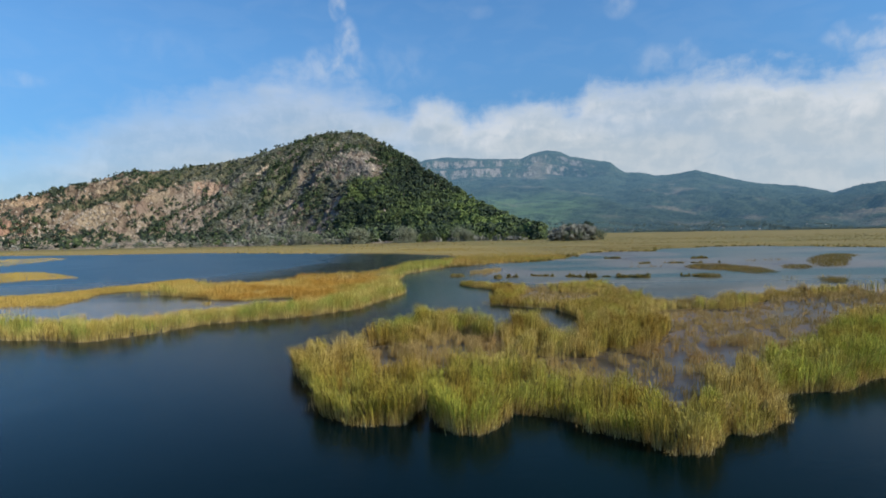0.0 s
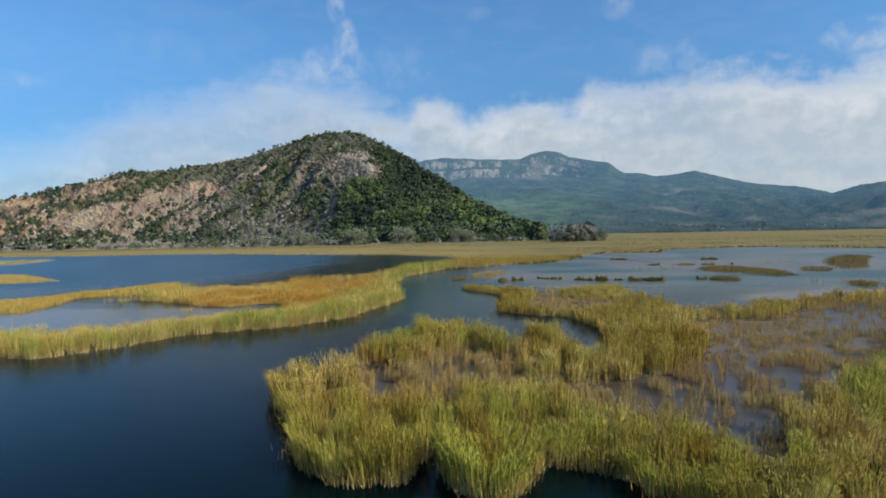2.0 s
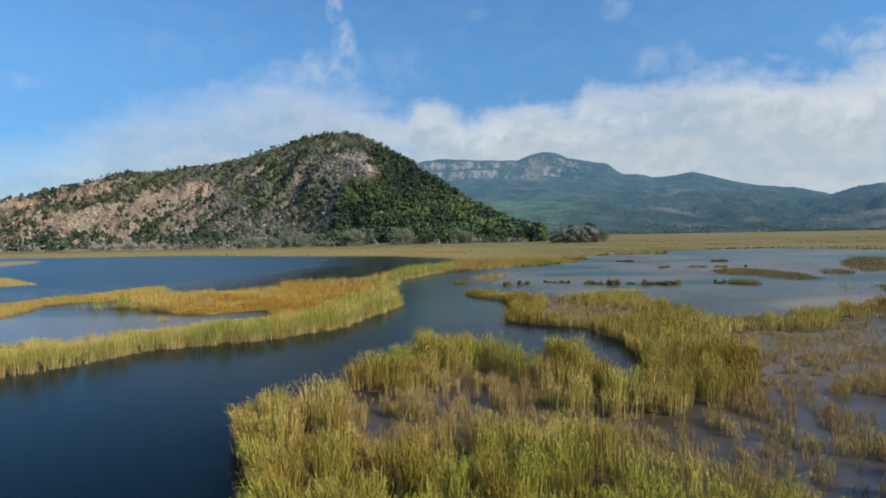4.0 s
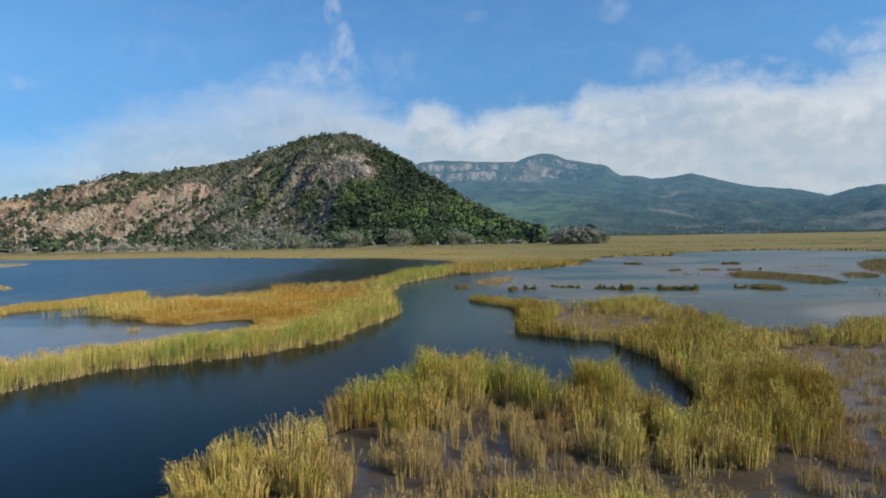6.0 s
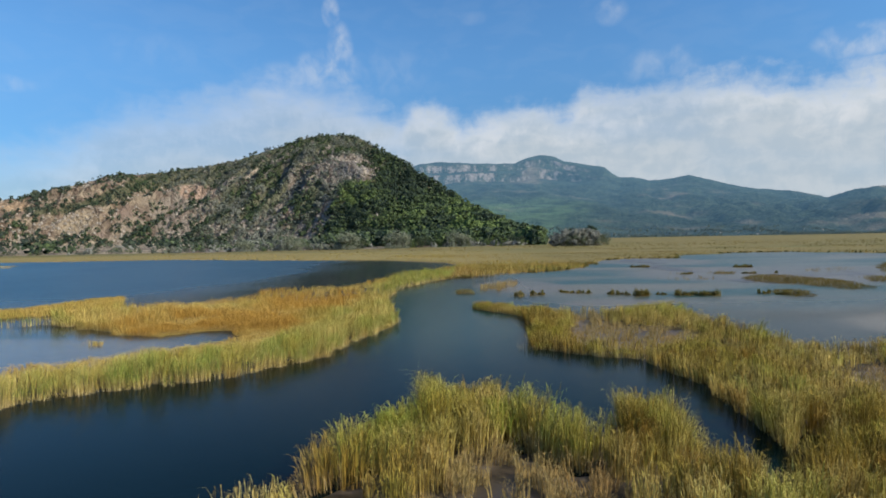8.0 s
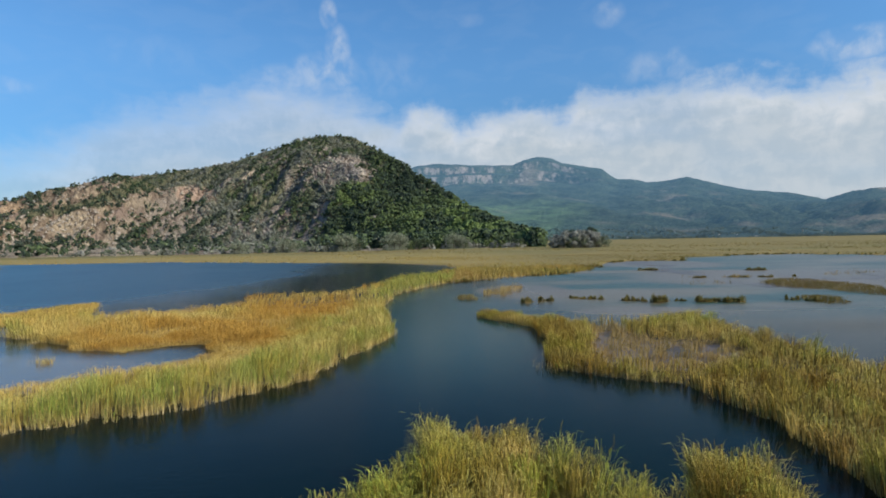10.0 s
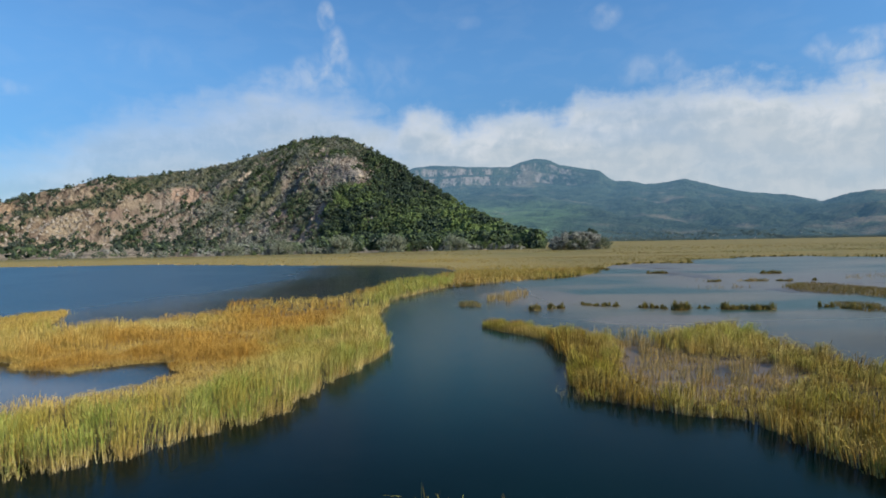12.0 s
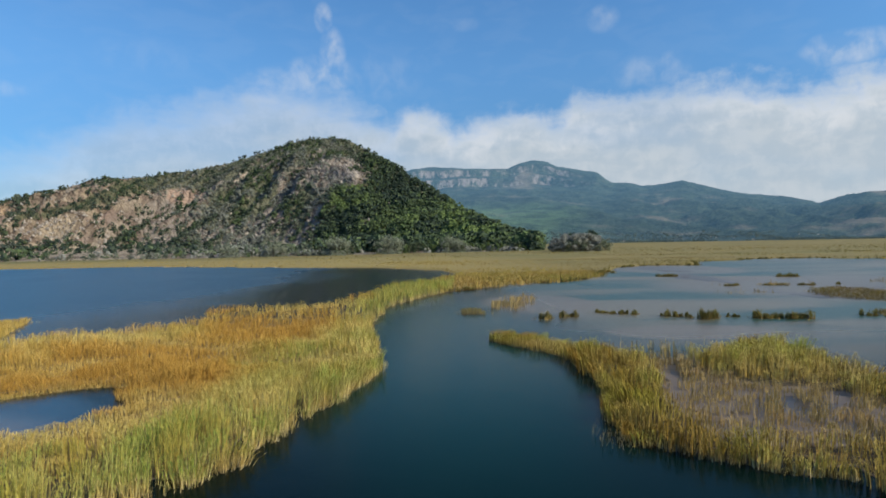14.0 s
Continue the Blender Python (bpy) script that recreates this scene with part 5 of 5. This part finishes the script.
# ---- trees and scrub on the slopes ----
def bush_arrays(x, y, z, size, tone, grey, rng, tufts=9, fine=1.0):
    """Crowns of many small leaf sprays set round an uneven dome."""
    n = len(x)
    verts, blade = [], []
    for k in range(tufts):
        a, u = rng.uniform(0, math.tau, n), rng.uniform(0.0, 1.0, n)
        r = np.sqrt(np.clip(1 - (u - 0.25) ** 2 / 0.6, 0.15, 1)) * rng.uniform(0.35, 1.05, n)
        c = np.stack([x + np.cos(a) * r * size * 0.55, y + np.sin(a) * r * size * 0.55, z + u * size * 0.85], 1)
        leaf = (size * fine * rng.uniform(0.2, 0.4, n))[:, None]
        out = np.stack([np.cos(a) * 0.8, np.sin(a) * 0.8, u + 0.2], 1) + rng.normal(0, 0.35, (n, 3))
        out /= np.linalg.norm(out, axis=1)[:, None]
        e = np.cross(out, rng.normal(0, 1, (n, 3)))
        e /= np.linalg.norm(e, axis=1)[:, None] + 1e-6
        f = np.cross(out, e)
        verts.append(np.stack([c + e * leaf, c - e * leaf * 0.4 + f * leaf * 0.9, c - e * leaf * 0.7 - f * leaf * 0.8, c + out * leaf * 0.7], 1))
        shade = np.zeros((n, 4, 4))
        shade[:, :, 0] = np.clip(tone + rng.normal(0, 0.2, n), 0, 1)[:, None]
        shade[:, :, 1], shade[:, :, 2], shade[:, :, 3] = u[:, None], grey[:, None], 1.0
        blade.append(shade)
    verts, blade = np.concatenate(verts).reshape(-1, 3), np.concatenate(blade).reshape(-1, 4)
    start = np.arange(len(verts) // 4)[:, None] * 4
    faces = np.concatenate([start + np.array(q)[None, :] for q in ((0, 1, 3), (1, 2, 3), (2, 0, 3))])
    return verts, faces, blade


def slope_woods():
    n = 34000
    a, u = rng.uniform(-0.95, 0.165, n), rng.uniform(0, 1, n)
    foot, ridge = hill_foot(a), hill_ridge(a)
    start = plain_end(a) + 30
    d = np.where(u < 0.10, start + (foot - start) * u / 0.10, foot + (ridge + 8 - foot) * (u - 0.10) / 0.90)
    x, z = a * d, hill_height(a, d)
    share, patch, woods, west, band, cap, rise = green_cover(a, d, z, u)
    keep = rng.uniform(size=n) < np.clip(share, 0.012, 1) * np.where(u < 0.1, 0.30 + 0.36 * np.clip((a + 0.45) / 0.2, 0, 1), 0.66 - 0.2 * woods)
    high = u > 0.93
    x, d, z, a, patch, woods, west, rise, band, cap, high = (v[keep] for v in (x, d, z, a, patch, woods, west, rise, band, cap, high))
    size = (2.8 + 7.0 * rng.uniform(0, 1, len(x)) ** 1.6) * (1 + 0.75 * woods) * (1 + 0.10 * west) * (1 - 0.25 * np.clip(cap + band, 0, 1)) * np.where(high & (a < -0.25), 0.62, 1.0)
    # sunlit and shaded stretches of the wood, painted into the leaf tone
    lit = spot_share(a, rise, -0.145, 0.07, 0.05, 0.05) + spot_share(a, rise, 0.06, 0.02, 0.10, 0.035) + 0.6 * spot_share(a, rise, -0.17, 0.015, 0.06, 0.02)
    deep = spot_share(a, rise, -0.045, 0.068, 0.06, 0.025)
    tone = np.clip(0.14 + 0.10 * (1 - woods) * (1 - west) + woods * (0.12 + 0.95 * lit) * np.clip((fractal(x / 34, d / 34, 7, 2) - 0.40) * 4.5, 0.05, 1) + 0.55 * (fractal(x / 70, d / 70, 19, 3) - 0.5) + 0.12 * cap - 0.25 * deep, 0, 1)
    grey = np.clip((fractal(x / 30, d / 30, 55, 3) - 0.40) * 2.5, 0, 0.6) * (1 - woods) * (1 - 0.8 * west)
    tall = woods > 0.5
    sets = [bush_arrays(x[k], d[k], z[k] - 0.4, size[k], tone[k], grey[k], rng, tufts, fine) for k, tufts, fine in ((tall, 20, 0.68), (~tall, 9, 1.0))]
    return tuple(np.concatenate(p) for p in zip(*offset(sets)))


def slope_boulders():
    """Weathered limestone blocks that stand proud of the slope."""
    a, u = rng.uniform(-0.82, -0.05, 11000), rng.uniform(0.04, 0.97, 11000)
    foot = hill_foot(a)
    d = foot + (hill_ridge(a) - foot) * u
    spots = fractal(a * d / 32, d / 30, 171, 3)
    cliff = np.exp(-(((a + 0.118) / 0.04) ** 2 + ((u - 0.70) / 0.12) ** 2)) + np.exp(-(((a + 0.235) / 0.05) ** 2 + ((u - 0.80) / 0.10) ** 2))
    grown = green_cover(a, d, hill_height(a, d), 0.1 + 0.9 * u)[0]
    keep = rng.uniform(size=len(a)) < np.clip((spots - 0.42) * 3 + 0.25 * cliff, 0.04, 0.9) * np.clip(1.1 - grown, 0.05, 1)
    a, d = a[keep], d[keep]
    n = len(a)
    size = rng.uniform(1.0, 3.4, n) * (1 + 0.6 * rng.uniform(size=n) ** 4)
    ring = []
    for k in range(5):
        t = k * math.tau / 5 + rng.uniform(-0.4, 0.4, n)
        r = size * rng.uniform(0.75, 1.3, n)
        ring.append(np.stack([np.cos(t) * r, np.sin(t) * r, size * rng.uniform(-0.3, 0.35, n)], 1))
    cap = [np.stack([rng.uniform(-0.5, 0.5, n) * size, rng.uniform(-0.5, 0.5, n) * size, size * rng.uniform(0.9, 1.7, n)], 1) for k in range(2)]
    base = np.stack([a * d, d, hill_height(a, d)], 1)
    points = np.stack([base + p for p in ring + cap], 1).reshape(-1, 3)
    start = np.arange(n)[:, None] * 7
    quads = [(0, 1, 5), (1, 2, 5), (2, 6, 5), (2, 3, 6), (3, 4, 6), (4, 0, 6), (0, 5, 6)]
    return points, np.concatenate([start + np.array(q)[None, :] for q in quads])


def boulder_material():
    mat, n = material("weathered_limestone")
    at = n.add("ShaderNodeTexCoord").outputs["Object"]
    one = n.add("ShaderNodeNewGeometry").outputs["Random Per Island"]
    stain = n.noise(at, 0.5, 4.0, 0.65)
    stone = n.mix(one, (0.23, 0.19, 0.155), (0.44, 0.38, 0.31))
    return finish(mat, n, n.mix(n.smooth(stain, 0.4, 0.7), stone, (0.17, 0.15, 0.125)), 0.95, stain, 0.8, 0.5, 0.1)


verts, faces = slope_boulders()
tagged(new("boulders", mesh_from("boulders", verts, faces, boulder_material())), "pale grey limestone boulders scattered over the slope", "boulders", kind="stuff")
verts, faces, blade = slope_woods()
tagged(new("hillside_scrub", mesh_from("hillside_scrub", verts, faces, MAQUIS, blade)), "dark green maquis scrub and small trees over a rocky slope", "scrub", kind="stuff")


def foot_thicket():
    """The grey green belt of bushes where the hill meets the marsh."""
    a = rng.uniform(-0.95, 0.158, 1700)
    patchy = fractal(a * 70, a * 0 + 3.3, 66, 3)
    a = a[rng.uniform(size=len(a)) < np.clip((patchy - 0.36) * 3, 0.05, 1) * np.clip((a + 0.6) / 0.5, 0.12, 1)]
    d = plain_end(a) + 4 + 150 * rng.uniform(0, 1, len(a)) ** 1.5 * np.clip((0.16 - a) * 5, 0.06, 1)
    z = np.maximum(hill_height(a, d), 0.2)
    tone = np.clip(fractal(a * d / 30, d / 50, 15, 3), 0, 1) * 0.7
    grey = np.clip((fractal(a * d / 22, d / 40, 44, 3) - 0.38) * 4, 0, 0.95)
    return bush_arrays(a * d, d, z - 0.3, rng.uniform(2.5, 6.0, len(a)), tone, grey, rng, 11)


verts, faces, blade = foot_thicket()
tagged(new("foothill_thicket", mesh_from("foothill_thicket", verts, faces, MAQUIS, blade)), "grey green bushes along the foot of the hill", "bushes", kind="stuff")


# ---- single trees, bushes and the village ----
def part(name, data, parent, label=""):
    ob = new(name, data)
    ob.parent = parent
    return tagged(ob, label) if label else ob


def trunk_mesh(name, high, thick, limbs, rng):
    """A tapered, slightly bent trunk with a few rising limbs."""
    bm = bmesh.new()

    def limb(points, radii, sides=7):
        rings = []
        for point, radius in zip(points, radii):
            rings.append([bm.verts.new((point[0] + math.cos(k * math.tau / sides) * radius, point[1] + math.sin(k * math.tau / sides) * radius, point[2])) for k in range(sides)])
        for low, up in zip(rings, rings[1:]):
            for k in range(sides):
                bm.faces.new((low[k], low[(k + 1) % sides], up[(k + 1) % sides], up[k]))
        bm.faces.new(rings[-1])

    lean = rng.uniform(-0.08, 0.08, 2) * high
    limb([(lean[0] * u * u, lean[1] * u * u, high * u - 0.4 * (u == 0)) for u in (0, 0.25, 0.5, 0.8)], [thick * 1.3, thick, thick * 0.75, thick * 0.35])
    for k in range(limbs):
        a, u = rng.uniform(0, math.tau), rng.uniform(0.3, 0.6)
        base = (lean[0] * u * u, lean[1] * u * u, high * u)
        reach = high * rng.uniform(0.18, 0.3)
        limb([base, (base[0] + math.cos(a) * reach * 0.5, base[1] + math.sin(a) * reach * 0.5, base[2] + reach * 0.55),
              (base[0] + math.cos(a) * reach, base[1] + math.sin(a) * reach, base[2] + reach * 0.8)], [thick * 0.45, thick * 0.3, thick * 0.12], 5)
    data = bpy.data.meshes.new(name)
    bm.to_mesh(data)
    bm.free()
    data.materials.append(BARK)
    return data


def crown_mesh(name, high, wide, low, count, tone, grey, rng, shape="round"):
    """Leaf sprays gathered in uneven clumps, with gaps between them."""
    heads = []
    for k in range(11):
        a, u = rng.uniform(0, math.tau), rng.uniform(0, 1)
        r = wide * rng.uniform(0.3, 0.85) * ((1.05 - u) if shape == "pine" else math.sqrt(max(0.15, 1 - (2 * u - 0.8) ** 2)))
        heads.append((math.cos(a) * r, math.sin(a) * r, low + (high - low) * u * 0.92, wide * rng.uniform(0.22, 0.42)))
    heads.append((0, 0, high * 0.9, wide * 0.3))
    heads = np.array(heads)
    pick = heads[rng.integers(0, len(heads), count)]
    way_out = rng.normal(0, 1, (count, 3))
    way_out /= np.linalg.norm(way_out, axis=1)[:, None]
    c = pick[:, :3] + way_out * pick[:, 3:] * rng.uniform(0.5, 1.1, (count, 1)) * (1, 1, 0.75)
    leaf = (high * rng.uniform(0.035, 0.075, count))[:, None]
    e = np.cross(way_out, rng.normal(0, 1, (count, 3)))
    e /= np.linalg.norm(e, axis=1)[:, None]
    f = np.cross(way_out, e)
    verts = np.stack([c + e * leaf, c - e * leaf * 0.5 + f * leaf, c - e * leaf * 0.6 - f * leaf * 0.8, c + way_out * leaf * 0.6], 1).reshape(-1, 3)
    blade = np.zeros((count, 4, 4))
    blade[:, :, 0] = np.clip(tone + rng.normal(0, 0.15, count), 0, 1)[:, None]
    blade[:, :, 2], blade[:, :, 3] = grey, 1.0
    start = np.arange(count)[:, None] * 4
    faces = np.concatenate([start + np.array(q)[None, :] for q in ((0, 1, 3), (1, 2, 3), (2, 0, 3))])
    return mesh_from(name, verts, faces, MAQUIS, blade.reshape(-1, 4))


def tree(label, high, wide, low, count, tone, grey, shape="round", category="tree", group="trees at the foot of the hill", name="tree"):
    ob = tagged(new(name), label, category, group)
    part("trunk", trunk_mesh("trunk", high, high * 0.022, 4, rng), ob)
    part("crown", crown_mesh("crown", high, wide, low, count, tone, grey, rng, shape), ob)
    return ob


def spread(ob, spots):
    """The first spot takes the thing itself, the others copies of it."""
    for k, (x, y, z, turn, scale) in enumerate(spots):
        m = pose(x, y, z, 0, 0, turn) @ Matrix.Diagonal((scale, scale, scale, 1))
        if k == 0:
            ob.matrix_world = m
        else:
            copy_thing(ob, m)


def on_hill(a, d):
    return a * d, d, float(max(hill_height(np.array([a]), np.array([d]))[0], 0.1)) - 0.2


def foot_row(low, high, count, seed):
    pick = np.random.default_rng(seed)
    spots = []
    for a in pick.uniform(low, high, count):
        d = float(plain_end(a)) + pick.uniform(0, 26)
        spots.append((*on_hill(float(a), d), pick.uniform(0, 360), pick.uniform(0.7, 1.25)))
    return spots


spread(tree("bright green broadleaf tree at the edge of the marsh", 7.5, 3.6, 1.2, 230, 0.85, 0.0), foot_row(-0.06, 0.15, 34, 3))
spread(tree("dark green oak tree at the foot of the slope", 6.5, 3.4, 0.9, 230, 0.25, 0.05), foot_row(-0.2, 0.15, 30, 4))
spread(tree("grey green olive like bush with silvery leaves", 4.2, 3.2, 0.4, 210, 0.45, 0.75, name="bush", category="bush", group="bushes by the marsh"), foot_row(-0.45, 0.12, 30, 5))
spread(tree("low dark shrub on pale scree", 3.4, 2.6, 0.2, 190, 0.15, 0.2, name="bush", category="bush", group="bushes by the marsh"), foot_row(-0.75, -0.2, 34, 6))

dome_pick = np.random.default_rng(14)
domes = []
for middle, many in ((-0.237, 5), (-0.148, 6), (-0.062, 7), (0.028, 5), (-0.31, 3)):
    for k in range(many):
        a = middle + dome_pick.normal(0, 0.011)
        domes.append((*on_hill(float(a), float(plain_end(a)) + dome_pick.uniform(-4, 10)), dome_pick.uniform(0, 360), dome_pick.uniform(1.0, 1.9)))
spread(tree("wide silvery bush of bare pale twigs beside the marsh", 4.6, 4.4, 0.3, 240, 0.75, 0.5, name="bush", category="bush", group="bushes by the marsh"), domes)

crest_pick = np.random.default_rng(8)
crest = [(*on_hill(float(a), float(hill_ridge(a)) + crest_pick.uniform(-5, 3)), crest_pick.uniform(0, 360), crest_pick.uniform(0.75, 1.2))
         for a in [-0.192, -0.226, -0.259, -0.301, -0.455, -0.446, -0.436, -0.52, -0.552, -0.593, -0.61, -0.636, -0.66, -0.678, -0.697] + list(crest_pick.uniform(-0.66, -0.54, 5)) + list(crest_pick.uniform(-0.33, -0.2, 12))]
spread(tree("lone dark pine standing on the rocky crest", 8.0, 3.6, 1.6, 240, 0.1, 0.0, group="trees on the crest"), crest)

# A thicket of bare grey bushes on the open marsh, with two dark trees in it.
copse = np.random.default_rng(12)
spots = [(float(x), 520 + copse.uniform(-8, 12), 0.2, copse.uniform(0, 360), copse.uniform(1.3, 2.0) * (0.8 + 0.4 * math.sin((x - 96) / 42 * math.pi))) for x in np.linspace(95, 136, 20)]
spread(tree("bare grey brown thorn bush on the open marsh", 6.0, 3.6, 0.3, 420, 0.5, 0.85, name="bush", category="bush", group="thicket on the marsh"), spots)
spots = [(float(x), 515 + copse.uniform(-3, 6), 0.2, copse.uniform(0, 360), copse.uniform(1.1, 1.8)) for x in (97, 103, 109, 117, 121, 127, 132, 138)]
spread(tree("leafy grey green bush at the rim of a thicket", 4.4, 3.4, 0.2, 420, 0.55, 0.3, name="bush", category="bush", group="thicket on the marsh"), spots)
spread(tree("rounded dark green tree rising from a grey thicket", 9.5, 4.2, 2.4, 800, 0.05, 0.0, group="trees in the thicket"), [(112, 526, 0.2, 30, 1.5), (131, 528, 0.2, 130, 1.15), (127, 522, 0.2, 200, 1.0)])


def house_box(name, wide, deep, high, mat):
    bm = bmesh.new()
    bmesh.ops.create_cube(bm, size=1.0, matrix=Matrix.Translation((0, 0, high / 2)) @ Matrix.Diagonal((wide, deep, high, 1)))
    bmesh.ops.bevel(bm, geom=bm.edges[:], offset=0.06, segments=1, affect="EDGES")
    data = bpy.data.meshes.new(name)
    bm.to_mesh(data)
    bm.free()
    data.materials.append(mat)
    return data


def house_roof(wide, deep, high, rise):
    bm = bmesh.new()
    over = 0.5
    rows = []
    for y, z in ((-deep / 2 - over, high), (0, high + rise), (deep / 2 + over, high), (deep / 2 + over, high - 0.25), (0, high + rise - 0.3), (-deep / 2 - over, high - 0.25)):
        rows.append([bm.verts.new((x, y, z)) for x in (-wide / 2 - over, wide / 2 + over)])
    for low, up in zip(rows, rows[1:] + rows[:1]):
        bm.faces.new((low[0], low[1], up[1], up[0]))
    for k in (0, 1):
        bm.faces.new((rows[0][k], rows[1][k], rows[4][k], rows[5][k]))
        bm.faces.new((rows[1][k], rows[2][k], rows[3][k], rows[4][k]))
    bmesh.ops.recalc_face_normals(bm, faces=bm.faces[:])
    data = bpy.data.meshes.new("roof")
    bm.to_mesh(data)
    bm.free()
    data.materials.append(ROOF_TILE)
    return data


def house(wide, deep, high):
    ob = tagged(new("house"), "small white plastered village house with faded tiled roof", "house", "houses of the far village")
    part("wall", house_box("wall", wide, deep, high, PLASTER), ob)
    part("roof", house_roof(wide, deep, high, 1.9), ob, "low faded brown tiled roof")
    casing, pane, leaf = house_box("window", 1.5, 0.24, 1.7, BARK), house_box("pane", 1.2, 0.1, 1.4, GLASS), house_box("door", 1.1, 0.2, 2.1, BARK)
    for x in (-wide * 0.32, wide * 0.32):
        for z in (1.0, 4.0):
            window = part("window", casing, ob)
            window.location = (x, -deep / 2 - 0.02, z)
            part("pane", pane, window, "dark window glass").location = (0, -0.1, 0.15)
    part("door", leaf, ob, "dark wooden door").location = (0, -deep / 2 - 0.02, 0.05)
    return ob


village = np.random.default_rng(31)
places = []
for low, high, count in ((0.24, 0.36, 10), (0.46, 0.66, 9), (0.70, 0.76, 3)):
    for a in village.uniform(low, high, count):
        d = village.uniform(1530, 1690)
        z = float(range_height(np.array([a]), np.array([d]))[0])
        places.append((a * d, d, z - 0.4, village.uniform(-40, 40), village.uniform(0.42, 0.7)))
spread(house(13.0, 9.0, 6.2), places)


def valley_woods():
    """Woods on the lower slopes beyond the marsh."""
    a, u = rng.uniform(0.05, 0.85, 3600), rng.uniform(0, 1, 3600)
    d = 1480 + 330 * u**1.3
    keep = fractal(a * d / 130, d / 90, 141, 3) > 0.36 + 0.12 * u
    a, d = a[keep], d[keep]
    z = np.maximum(range_height(a, d), 0.2)
    return bush_arrays(a * d, d, z - 0.5, rng.uniform(3.2, 6.5, len(a)), np.clip(fractal(a * d / 90, d / 90, 5, 3) * 0.6, 0, 1), np.full(len(a), 0.1), rng, 6)


# leaf colour paled and blued to stand in for haze
HAZED_LEAVES = leaf_material("hazed_valley_leaves", (0.105, 0.150, 0.150), (0.145, 0.19, 0.155))
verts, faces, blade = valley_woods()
tagged(new("valley_woods", mesh_from("valley_woods", verts, faces, HAZED_LEAVES, blade)), "blue green woods on the lower mountain slopes, with haze in their colour", "woods", kind="stuff")
